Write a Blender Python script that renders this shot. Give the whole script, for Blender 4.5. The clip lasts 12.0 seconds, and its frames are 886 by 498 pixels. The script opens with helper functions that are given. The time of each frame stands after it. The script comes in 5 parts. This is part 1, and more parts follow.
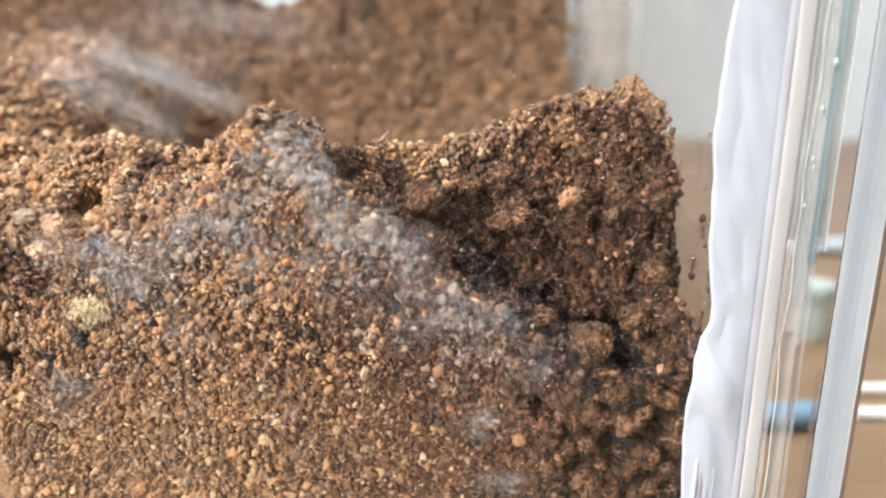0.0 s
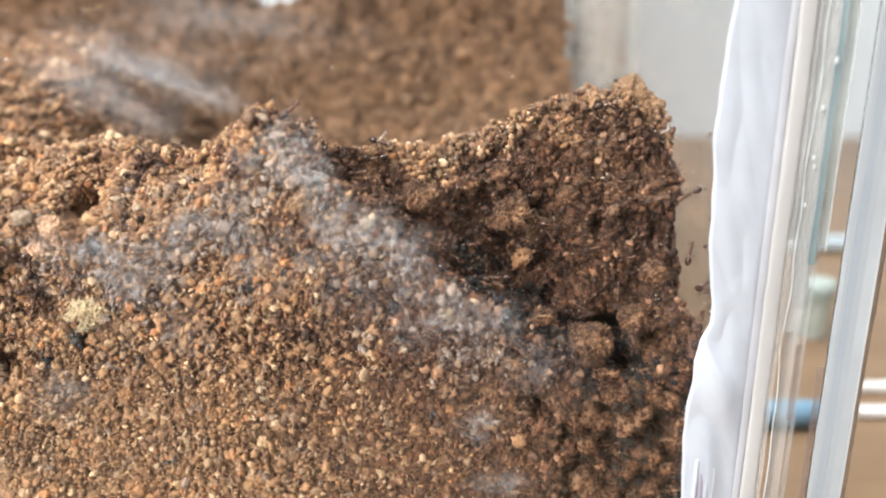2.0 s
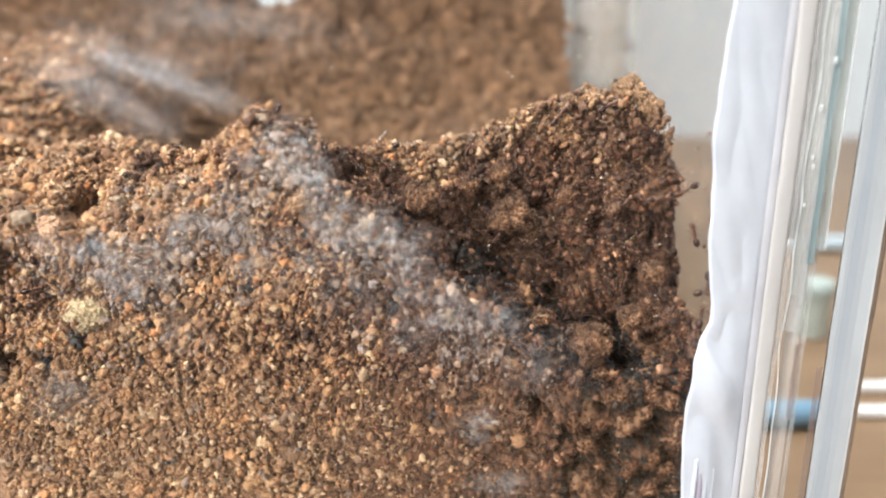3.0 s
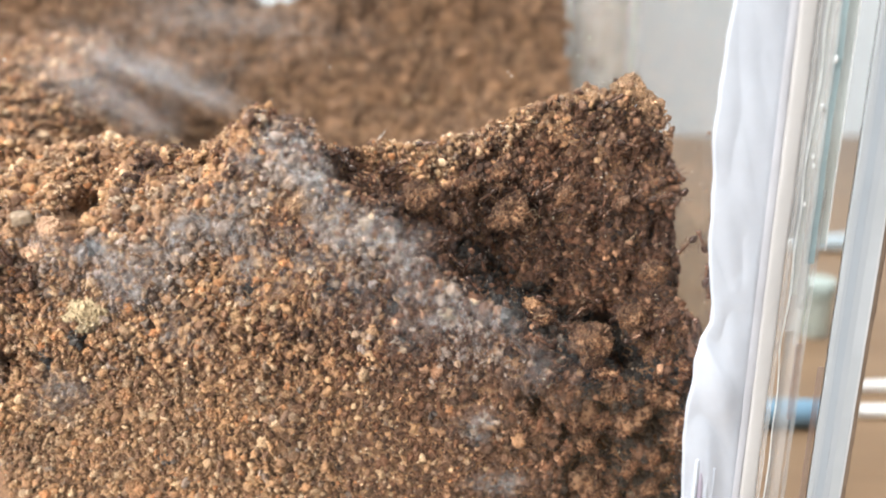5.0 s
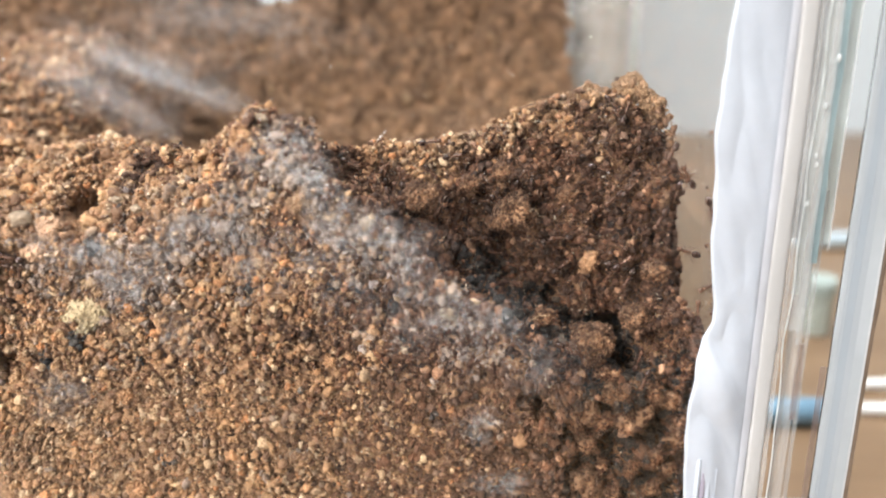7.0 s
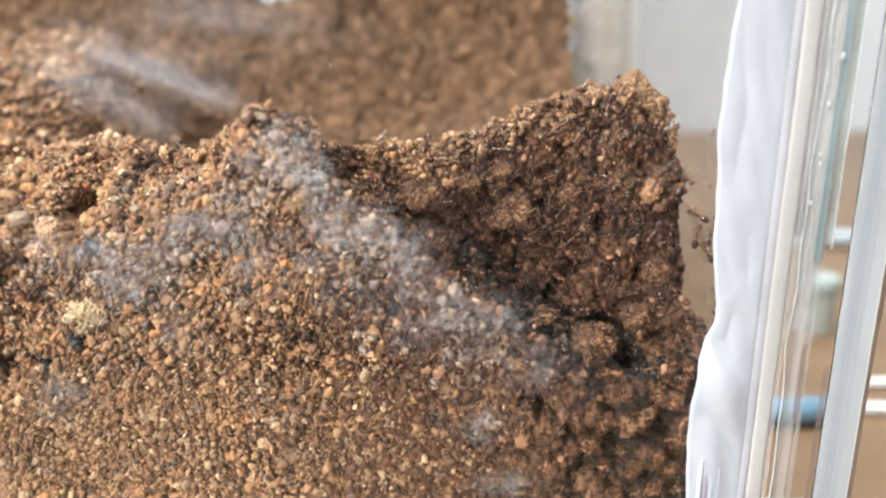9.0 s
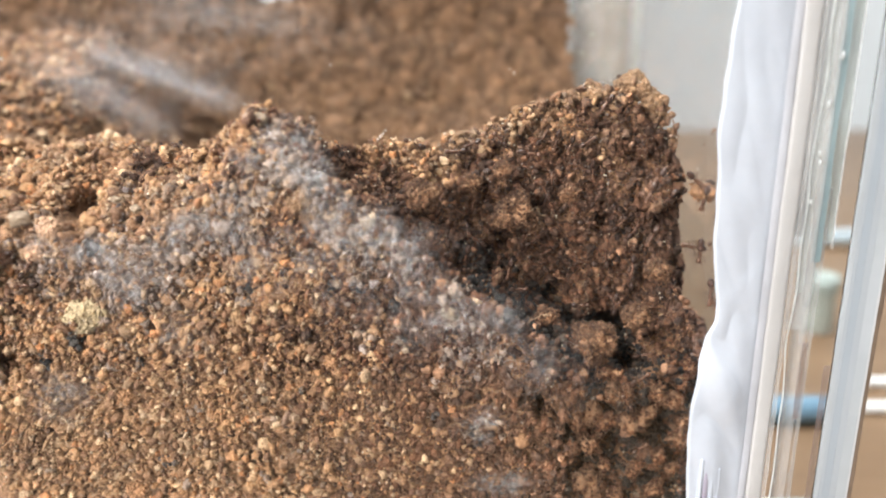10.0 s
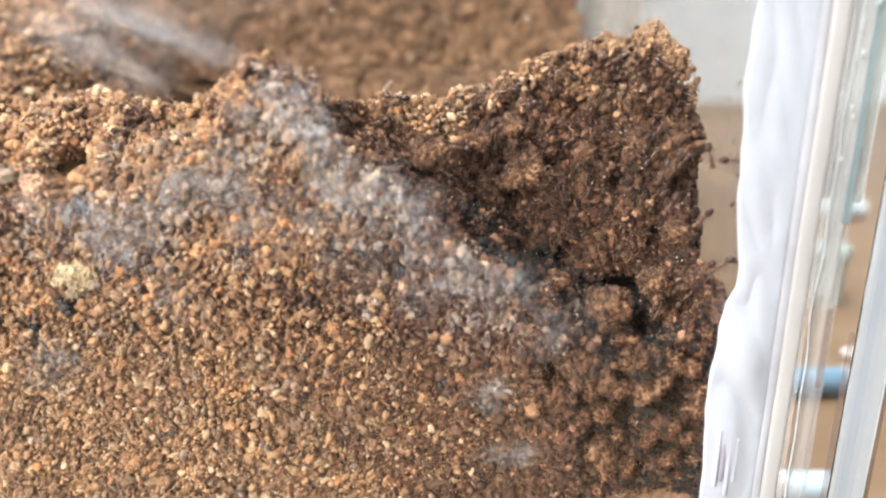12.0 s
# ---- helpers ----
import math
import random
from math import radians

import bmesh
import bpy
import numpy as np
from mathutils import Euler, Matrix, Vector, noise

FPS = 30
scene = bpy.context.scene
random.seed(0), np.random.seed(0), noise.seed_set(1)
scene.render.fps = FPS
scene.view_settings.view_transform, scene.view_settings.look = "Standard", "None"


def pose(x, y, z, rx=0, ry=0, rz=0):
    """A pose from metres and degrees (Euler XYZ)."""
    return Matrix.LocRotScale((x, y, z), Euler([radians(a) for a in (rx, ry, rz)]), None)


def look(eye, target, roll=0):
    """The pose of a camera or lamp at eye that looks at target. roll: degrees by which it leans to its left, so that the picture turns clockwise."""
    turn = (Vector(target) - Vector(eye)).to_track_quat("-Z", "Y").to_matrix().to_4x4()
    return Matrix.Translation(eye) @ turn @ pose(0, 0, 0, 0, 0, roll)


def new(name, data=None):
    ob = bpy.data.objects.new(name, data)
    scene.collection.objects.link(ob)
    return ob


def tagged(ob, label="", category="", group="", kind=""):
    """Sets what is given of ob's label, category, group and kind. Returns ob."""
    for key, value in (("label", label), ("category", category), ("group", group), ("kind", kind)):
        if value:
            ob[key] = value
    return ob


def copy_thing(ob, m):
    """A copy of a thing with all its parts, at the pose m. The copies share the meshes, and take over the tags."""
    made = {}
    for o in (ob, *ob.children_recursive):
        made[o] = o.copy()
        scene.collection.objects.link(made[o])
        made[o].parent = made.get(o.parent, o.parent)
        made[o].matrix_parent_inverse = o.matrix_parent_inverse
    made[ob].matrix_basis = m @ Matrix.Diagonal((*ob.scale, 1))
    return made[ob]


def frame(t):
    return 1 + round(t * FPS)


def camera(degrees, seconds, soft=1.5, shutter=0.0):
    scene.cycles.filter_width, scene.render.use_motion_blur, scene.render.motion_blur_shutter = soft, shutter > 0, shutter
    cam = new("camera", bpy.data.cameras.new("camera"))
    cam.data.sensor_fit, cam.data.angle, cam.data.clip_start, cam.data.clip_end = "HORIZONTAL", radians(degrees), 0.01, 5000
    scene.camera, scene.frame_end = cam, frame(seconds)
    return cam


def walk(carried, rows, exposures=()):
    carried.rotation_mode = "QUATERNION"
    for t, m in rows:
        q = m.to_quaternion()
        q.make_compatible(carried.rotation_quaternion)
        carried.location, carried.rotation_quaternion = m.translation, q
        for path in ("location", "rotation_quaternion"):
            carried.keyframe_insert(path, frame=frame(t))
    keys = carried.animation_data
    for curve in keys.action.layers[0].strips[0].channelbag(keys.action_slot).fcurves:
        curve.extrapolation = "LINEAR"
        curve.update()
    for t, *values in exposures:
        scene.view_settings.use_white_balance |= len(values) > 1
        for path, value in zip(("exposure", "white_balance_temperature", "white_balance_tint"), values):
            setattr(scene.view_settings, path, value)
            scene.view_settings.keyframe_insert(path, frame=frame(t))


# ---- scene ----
import collections

cam = camera(60, 12.0, soft=2.0, shutter=0.5)
cam.data.dof.use_dof, cam.data.dof.focus_distance, cam.data.dof.aperture_fstop = True, 0.142, 8.5
walk(cam, [
    (0.0, pose(-0.00047, -0.13047, 0.13684, 74.175, -0.267, 0.028)),
    (0.5, pose(-0.00062, -0.12969, 0.13705, 74.032, -0.250, -0.014)),
    (1.0, pose(-0.00066, -0.12970, 0.13729, 73.976, -0.251, -0.076)),
    (1.5, pose(-0.00053, -0.12966, 0.13726, 73.971, -0.182, -0.065)),
    (2.0, pose(-0.00039, -0.12970, 0.13715, 74.010, -0.160, -0.051)),
    (2.5, pose(-0.00041, -0.12972, 0.13716, 73.994, -0.136, -0.099)),
    (3.0, pose(-0.00045, -0.12977, 0.13708, 74.040, -0.146, -0.121)),
    (5.0, pose(-0.00008, -0.12955, 0.13717, 73.979, -0.023, -0.016)),
    (5.5, pose(0.00000, -0.12977, 0.13721, 74.000, 0.000, 0.000)),
    (6.0, pose(-0.00004, -0.12939, 0.13717, 73.973, -0.012, 0.037)),
    (6.5, pose(-0.00020, -0.12907, 0.13727, 73.882, -0.018, 0.010)),
    (7.0, pose(-0.00014, -0.12887, 0.13747, 73.767, 0.047, 0.014)),
    (9.0, pose(-0.00003, -0.12812, 0.13744, 73.671, 0.152, 0.106)),
    (9.5, pose(-0.00018, -0.12808, 0.13747, 73.655, 0.128, 0.063)),
    (10.0, pose(-0.00010, -0.12810, 0.13748, 73.624, 0.203, 0.069)),
    (10.5, pose(-0.00027, -0.12835, 0.13733, 73.699, 0.161, 0.032)),
    (11.0, pose(-0.00020, -0.12862, 0.13642, 73.560, 0.098, 0.090)),
    (11.5, pose(-0.00053, -0.12510, 0.13437, 72.883, 0.120, 0.246)),
    (12.0, pose(-0.00140, -0.12231, 0.13329, 71.723, 0.126, 0.104)),
], exposures=[(0.0, 0.0), (10.8, 0.0), (11.5, 0.07), (12.0, 0.17)])

# ---- world and light ----
world = bpy.data.worlds.new("daylight")
scene.world = world
world.use_nodes = True
wn = world.node_tree.nodes
sky = wn.new("ShaderNodeTexSky")
sky.sky_type, sky.sun_disc = "NISHITA", False
sky.sun_elevation, sky.sun_rotation = radians(50), radians(215)
world.node_tree.links.new(sky.outputs[0], wn["Background"].inputs[0])
wn["Background"].inputs[1].default_value = 0.12

def area_lamp(name, size_x, size_y, watts, colour, m):
    lamp = bpy.data.lights.new(name, "AREA")
    lamp.shape, lamp.size, lamp.size_y, lamp.energy, lamp.color = "RECTANGLE", size_x, size_y, watts, colour
    ob = new(name, lamp)
    ob.matrix_world = m
    return ob

# unseen daylight lamps: key for an assumed tall window behind the camera, fill overhead
area_lamp("unseen_window_key", 0.9, 1.2, 78, (1.0, 0.985, 0.965), look((-1.42, -1.66, 0.95), (0, 0, 0.1)))
area_lamp("unseen_roof_fill", 1.1, 1.1, 62, (0.97, 0.985, 1.0), look((-0.3, 0.0, 1.78), (-0.3, 0.0, 0)))

# ---- materials ----
def material(name):
    m = bpy.data.materials.new(name)
    m.use_nodes = True
    return m, m.node_tree.nodes, m.node_tree.links, m.node_tree.nodes["Principled BSDF"]

def ramp(nodes, stops, mode="LINEAR"):
    r = nodes.new("ShaderNodeValToRGB")
    r.color_ramp.interpolation = mode
    while len(r.color_ramp.elements) < len(stops):
        r.color_ramp.elements.new(0.5)
    for e, (p, c) in zip(r.color_ramp.elements, stops):
        e.position, e.color = p, (*c, 1)
    return r

def noise_tex(nodes, links, scale, detail=4, rough=0.6):
    co = nodes.new("ShaderNodeTexCoord")
    n = nodes.new("ShaderNodeTexNoise")
    n.inputs["Scale"].default_value, n.inputs["Detail"].default_value, n.inputs["Roughness"].default_value = scale, detail, rough
    links.new(co.outputs["Object"], n.inputs["Vector"])
    return n

def mixed(nodes, links, kind, factor, a, b):
    mx = nodes.new("ShaderNodeMix")
    mx.data_type, mx.blend_type = "RGBA", kind
    for sock, v in ((mx.inputs[0], factor), (mx.inputs[6], a), (mx.inputs[7], b)):
        if hasattr(v, "links"):
            links.new(v, sock)
        else:
            sock.default_value = v if isinstance(v, float) else (*v, 1)
    return mx.outputs[2]

def bump(nodes, links, height, strength, distance, bsdf):
    b = nodes.new("ShaderNodeBump")
    b.inputs["Strength"].default_value, b.inputs["Distance"].default_value = strength, distance
    links.new(height, b.inputs["Height"])
    links.new(b.outputs[0], bsdf.inputs["Normal"])

def grain_material(name, stops, rough, spec=0.5, fine=3200.0, contrast=1.0):
    """Grains that each take a colour of their own, with a finer grain on each."""
    m, n, l, b = material(name)
    geo = n.new("ShaderNodeNewGeometry")
    r = ramp(n, stops)
    l.new(geo.outputs["Random Per Island"], r.inputs[0])
    patch = noise_tex(n, l, 90, 3)
    patch_ramp = ramp(n, [(0.32, (0.70, 0.73, 0.80)), (0.5, (1.0, 0.98, 0.95)), (0.7, (1.25, 1.18, 1.06))])
    l.new(patch.outputs["Fac"], patch_ramp.inputs[0])
    c = mixed(n, l, "MULTIPLY", 1.0, r.outputs[0], patch_ramp.outputs[0])
    crumb = noise_tex(n, l, 360, 3)
    crumb_ramp = ramp(n, [(0.32, (0.56, 0.54, 0.54)), (0.5, (0.95, 0.93, 0.91)), (0.68, (1.38, 1.32, 1.24))])
    l.new(crumb.outputs["Fac"], crumb_ramp.inputs[0])
    c = mixed(n, l, "MULTIPLY", contrast, c, crumb_ramp.outputs[0])
    tiny = noise_tex(n, l, fine, 3, 0.7)
    tiny_ramp = ramp(n, [(0.25, (0.66, 0.63, 0.61)), (0.75, (1.3, 1.3, 1.3))])
    l.new(tiny.outputs["Fac"], tiny_ramp.inputs[0])
    c = mixed(n, l, "MULTIPLY", 0.9, c, tiny_ramp.outputs[0])
    l.new(c, b.inputs["Base Color"])
    b.inputs["Roughness"].default_value, b.inputs["Specular IOR Level"].default_value = rough, spec
    bump(n, l, tiny.outputs["Fac"], 1.0, 0.0005, b)
    return m

def plain_material(name, colour, rough, metal=0.0, scale=400.0, vary=0.25, relief=0.2, depth=0.0002, **extra):
    """One colour with two scales of variation and fine relief."""
    m, n, l, b = material(name)
    big, small = noise_tex(n, l, scale * 0.15, 3), noise_tex(n, l, scale, 4)
    lo, hi = 1 - vary, 1 + vary
    r1 = ramp(n, [(0.3, (lo, lo, lo)), (0.7, (hi, hi, hi))])
    l.new(big.outputs["Fac"], r1.inputs[0])
    r2 = ramp(n, [(0.3, (lo, lo, lo)), (0.7, (hi, hi, hi))])
    l.new(small.outputs["Fac"], r2.inputs[0])
    c = mixed(n, l, "MULTIPLY", 1.0, colour, r1.outputs[0])
    c = mixed(n, l, "MULTIPLY", 0.6, c, r2.outputs[0])
    l.new(c, b.inputs["Base Color"])
    b.inputs["Roughness"].default_value, b.inputs["Metallic"].default_value = rough, metal
    for key, v in extra.items():
        b.inputs[key.replace("_", " ")].default_value = v
    bump(n, l, small.outputs["Fac"], relief, depth, b)
    return m

def glass_material(name, colour, rough=0.0, ior=1.49):
    m, n, l, b = material(name)
    b.inputs["Base Color"].default_value = (*colour, 1)
    b.inputs["Transmission Weight"].default_value = 1.0
    b.inputs["Roughness"].default_value, b.inputs["IOR"].default_value = rough, ior
    return m

def wood_material(name, dark, light):
    m, n, l, b = material(name)
    co = n.new("ShaderNodeTexCoord")
    mp = n.new("ShaderNodeMapping")
    mp.inputs["Scale"].default_value = (3, 40, 40)
    l.new(co.outputs["Object"], mp.inputs[0])
    t = n.new("ShaderNodeTexNoise")
    t.inputs["Scale"].default_value, t.inputs["Detail"].default_value, t.inputs["Distortion"].default_value = 1.2, 6, 0.6
    l.new(mp.outputs[0], t.inputs["Vector"])
    r = ramp(n, [(0.3, dark), (0.7, light)])
    l.new(t.outputs["Fac"], r.inputs[0])
    l.new(r.outputs[0], b.inputs["Base Color"])
    b.inputs["Roughness"].default_value = 0.42
    bump(n, l, t.outputs["Fac"], 0.15, 0.0005, b)
    return m

SOIL_STOPS = [(0.0, (0.174, 0.098, 0.062)), (0.10, (0.235, 0.129, 0.075)), (0.32, (0.310, 0.176, 0.098)), (0.55, (0.365, 0.214, 0.115)),
              (0.66, (0.400, 0.249, 0.137)), (0.72, (0.420, 0.188, 0.082)), (0.77, (0.245, 0.169, 0.127)), (0.86, (0.400, 0.263, 0.155)), (0.93, (0.479, 0.331, 0.205)), (1.0, (0.600, 0.445, 0.300))]
# moist and damp soil tones, darkened further to carry shade
MOIST_SHADE_STOPS = [(0.0, (0.057, 0.028, 0.017)), (0.2, (0.091, 0.045, 0.026)), (0.5, (0.126, 0.060, 0.034)), (0.72, (0.148, 0.064, 0.033)),
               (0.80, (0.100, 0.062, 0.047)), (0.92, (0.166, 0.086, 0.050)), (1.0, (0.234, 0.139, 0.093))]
DAMP_SHADE_STOPS = [(0.0, (0.021, 0.010, 0.007)), (0.22, (0.057, 0.027, 0.015)), (0.5, (0.114, 0.054, 0.030)), (0.70, (0.164, 0.073, 0.037)),
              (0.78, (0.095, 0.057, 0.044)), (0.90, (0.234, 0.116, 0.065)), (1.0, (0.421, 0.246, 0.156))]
MOULD_STOPS = [(0.0, (0.194, 0.152, 0.131)), (0.3, (0.272, 0.213, 0.183)), (0.6, (0.324, 0.250, 0.209)),
               (0.8, (0.311, 0.201, 0.129)), (1.0, (0.427, 0.365, 0.340))]
BLUE_GREY_STOPS = [(0.0, (0.050, 0.048, 0.050)), (0.5, (0.082, 0.078, 0.080)), (0.8, (0.125, 0.112, 0.106)), (1.0, (0.27, 0.20, 0.15))]
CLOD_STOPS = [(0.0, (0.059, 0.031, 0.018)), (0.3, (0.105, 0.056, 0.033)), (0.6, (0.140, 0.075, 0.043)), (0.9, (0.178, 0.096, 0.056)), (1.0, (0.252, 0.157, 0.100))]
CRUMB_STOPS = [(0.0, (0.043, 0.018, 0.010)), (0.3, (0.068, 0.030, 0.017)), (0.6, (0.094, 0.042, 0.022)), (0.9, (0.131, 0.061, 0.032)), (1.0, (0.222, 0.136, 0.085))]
CREVICE_SHADE_STOPS = [(0.0, (0.009, 0.008, 0.008)), (0.6, (0.020, 0.016, 0.014)), (0.9, (0.04, 0.028, 0.020)), (1.0, (0.14, 0.11, 0.08))]
BACK_STOPS = [(0.0, (0.136, 0.084, 0.051)), (0.3, (0.167, 0.102, 0.062)), (0.6, (0.200, 0.121, 0.072)),
              (0.85, (0.228, 0.134, 0.076)), (1.0, (0.278, 0.188, 0.115))]
mat_dry = grain_material("dry_soil_grains", SOIL_STOPS, 0.75, 0.3, contrast=0.4)
mat_moist_shade = grain_material("moist_soil_grains", MOIST_SHADE_STOPS, 0.7, 0.3, contrast=0.4)
mat_blue_grey = grain_material("sooty_soil_grains", BLUE_GREY_STOPS, 0.8, 0.2, contrast=0.4)
mat_quartz = plain_material("quartz", (0.55, 0.47, 0.36), 0.2, scale=2000, vary=0.2)
mat_damp_shade = grain_material("damp_soil_grains", DAMP_SHADE_STOPS, 0.6, 0.35, contrast=0.5)
mat_crevice_shade = grain_material("black_crevice_shade", CREVICE_SHADE_STOPS, 0.5, 0.4)
mat_mould = grain_material("mould_coated_grains", MOULD_STOPS, 0.85, 0.2, contrast=0.5)
mat_back = grain_material("far_soil_grains", BACK_STOPS, 0.9, 0.15, contrast=0.6)
mat_bed = plain_material("packed_soil", (0.225, 0.122, 0.064), 0.85, scale=1500, vary=0.6, relief=1.0, depth=0.0014)
mat_thread = plain_material("fungus_thread", (0.90, 0.85, 0.86), 0.8, scale=2000, vary=0.1, Alpha=0.25)
mat_web = plain_material("thin_fungus_web", (0.80, 0.78, 0.79), 0.8, scale=2000, vary=0.1, Alpha=0.12)
mat_fibre = plain_material("grey_plant_fibre", (0.13, 0.125, 0.125), 0.7, scale=2000, vary=0.4)
mat_rootlet = plain_material("dry_rootlet", (0.27, 0.185, 0.11), 0.6, scale=2000, vary=0.2)
mat_glass = glass_material("clear_glass", (0.985, 0.995, 0.99))
mat_acrylic = glass_material("clear_acrylic", (0.98, 0.99, 0.995), 0.0)
mat_silicone = plain_material("milky_silicone", (0.64, 0.685, 0.76), 0.38, scale=220, vary=0.07, relief=0.15, depth=0.0006, Alpha=0.76)
mat_back_seam = plain_material("pale_clear_silicone", (0.60, 0.59, 0.57), 0.4, scale=160, vary=0.1, Alpha=0.4)
def veil_material(name, colour):
    """A mould veil that thins out from its middle, with fine uneven cover."""
    m, n, l, b = material(name)
    spread = n.new("ShaderNodeUVMap")
    spread.uv_map = "spread"
    split = n.new("ShaderNodeSeparateXYZ")
    l.new(spread.outputs[0], split.inputs[0])
    fall = ramp(n, [(0.0, (1.0, 1.0, 1.0)), (0.45, (0.75, 0.75, 0.75)), (0.8, (0.22, 0.22, 0.22)), (1.0, (0.0, 0.0, 0.0))])
    l.new(split.outputs[0], fall.inputs[0])
    geo = n.new("ShaderNodeNewGeometry")
    cover = None
    for scale, low, high in ((210, 0.38, 0.66), (800, 0.34, 0.68)):
        t = n.new("ShaderNodeTexNoise")
        t.inputs["Scale"].default_value, t.inputs["Detail"].default_value = scale, 4
        l.new(geo.outputs["Position"], t.inputs["Vector"])
        r = ramp(n, [(low, (0.04, 0.04, 0.04)), (high, (1.9, 1.9, 1.9))])
        l.new(t.outputs["Fac"], r.inputs[0])
        cover = r.outputs[0] if cover is None else mixed(n, l, "MULTIPLY", 1.0, cover, r.outputs[0])
    c = mixed(n, l, "MULTIPLY", 1.0, fall.outputs[0], cover)
    c = mixed(n, l, "MULTIPLY", 1.0, c, split.outputs[1])
    c = mixed(n, l, "MULTIPLY", 1.0, c, (0.62, 0.62, 0.62))
    l.new(c, b.inputs["Alpha"])
    b.inputs["Base Color"].default_value, b.inputs["Roughness"].default_value = (*colour, 1), 0.9
    b.inputs["Specular IOR Level"].default_value = 0.1
    return m

mat_veil = veil_material("mould_veil", (0.47, 0.452, 0.458))
def film_material(name, colour, low, high):
    """A thin dirty film, uneven in cover."""
    m, n, l, b = material(name)
    wide, fine = noise_tex(n, l, 70, 4), noise_tex(n, l, 420, 3)
    both = mixed(n, l, "MIX", 0.35, wide.outputs["Fac"], fine.outputs["Fac"])
    cover = ramp(n, [(0.32, (low, low, low)), (0.68, (high, high, high))])
    l.new(both, cover.inputs[0])
    l.new(cover.outputs[0], b.inputs["Alpha"])
    b.inputs["Base Color"].default_value, b.inputs["Roughness"].default_value = (*colour, 1), 0.8
    return m

mat_smear = film_material("dried_soil_film", (0.27, 0.225, 0.185), 0.38, 0.82)
mat_slot_shade = plain_material("lilac_slot_shade", (0.36, 0.33, 0.40), 0.3, scale=300, vary=0.1)
mat_cream_edge = plain_material("frosted_cream_edge", (0.53, 0.52, 0.512), 0.3, scale=120, vary=0.08, relief=0.3, depth=0.0004)
mat_grey_shade = plain_material("grey_silicone_shade", (0.52, 0.53, 0.57), 0.4, scale=150, vary=0.12)
mat_pale_edge = plain_material("pale_acrylic_edge", (0.48, 0.515, 0.54), 0.2, scale=90, vary=0.1)
mat_white_edge = plain_material("white_edge_line", (0.58, 0.59, 0.60), 0.2, scale=90, vary=0.1)
mat_tan_edge = plain_material("dull_tan_edge", (0.26, 0.19, 0.17), 0.35, scale=120, vary=0.3, Alpha=0.32)
mat_face_reflection = plain_material("painted_face_reflection", (0.78, 0.83, 0.86), 0.2, scale=60, vary=0.1, Alpha=0.85)
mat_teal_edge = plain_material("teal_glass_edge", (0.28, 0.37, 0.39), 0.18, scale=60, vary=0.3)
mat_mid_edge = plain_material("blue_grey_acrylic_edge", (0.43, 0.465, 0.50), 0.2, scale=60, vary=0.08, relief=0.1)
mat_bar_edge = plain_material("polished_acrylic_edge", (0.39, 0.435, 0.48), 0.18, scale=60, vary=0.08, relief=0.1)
mat_painted_sheen = plain_material("painted_green_sheen", (0.74, 0.80, 0.77), 0.2, scale=70, vary=0.25, Alpha=0.6)
mat_painted_haze = plain_material("painted_milky_haze", (0.70, 0.70, 0.69), 0.25, scale=60, vary=0.3, Alpha=0.25)
mat_film = plain_material("brown_paper_film", (0.17, 0.12, 0.085), 0.7, scale=300, vary=0.3)
mat_glue = plain_material("clear_glue", (0.66, 0.69, 0.69), 0.12, scale=500, vary=0.1)
mat_dust = plain_material("pale_dust", (0.75, 0.74, 0.70), 0.6, scale=3000, vary=0.1)
mat_wood = wood_material("pale_oak", (0.165, 0.101, 0.054), (0.226, 0.145, 0.082))
mat_wall = plain_material("light_grey_paint", (0.62, 0.66, 0.68), 0.8, scale=20, vary=0.04)
mat_dark_wall = plain_material("unseen_dark_wall", (0.035, 0.028, 0.024), 0.7, scale=20, vary=0.2)
mat_floor = wood_material("floor_boards", (0.22, 0.14, 0.08), (0.33, 0.21, 0.12))
mat_white = plain_material("white_paint", (0.80, 0.80, 0.79), 0.6, scale=20, vary=0.03)
mat_blue_plastic = plain_material("light_blue_plastic", (0.165, 0.285, 0.385), 0.15, scale=80, vary=0.1)
mat_pale_plastic = plain_material("milky_blue_plastic", (0.46, 0.55, 0.60), 0.15, scale=80, vary=0.15)
mat_white_plastic = plain_material("white_plastic", (0.80, 0.80, 0.78), 0.22, scale=80, vary=0.05)
mat_vial = plain_material("milky_plastic", (0.40, 0.44, 0.39), 0.35, scale=80, vary=0.08)
mat_lid = plain_material("pale_lid_plastic", (0.34, 0.40, 0.37), 0.3, scale=80, vary=0.08)
mat_ant_red = plain_material("rust_brown_cuticle", (0.090, 0.043, 0.026), 0.26, scale=2500, vary=0.2, relief=0.1)
mat_ant_dark = plain_material("dark_brown_cuticle", (0.042, 0.022, 0.016), 0.16, scale=2500, vary=0.2, relief=0.05)
mat_ant_leg = plain_material("amber_leg_cuticle", (0.070, 0.034, 0.019), 0.3, scale=2500, vary=0.2)
mat_pellet = plain_material("orange_clay", (0.255, 0.128, 0.060), 0.8, scale=1500, vary=0.42, relief=0.8, depth=0.0004)
mat_clod = plain_material("brown_clay", (0.25, 0.145, 0.078), 0.75, scale=1500, vary=0.4, relief=1.0, depth=0.0005)
mat_dark_clod = grain_material("dark_brown_clay", CLOD_STOPS, 0.8, 0.25)
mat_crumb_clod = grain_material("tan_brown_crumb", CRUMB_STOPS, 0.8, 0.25)
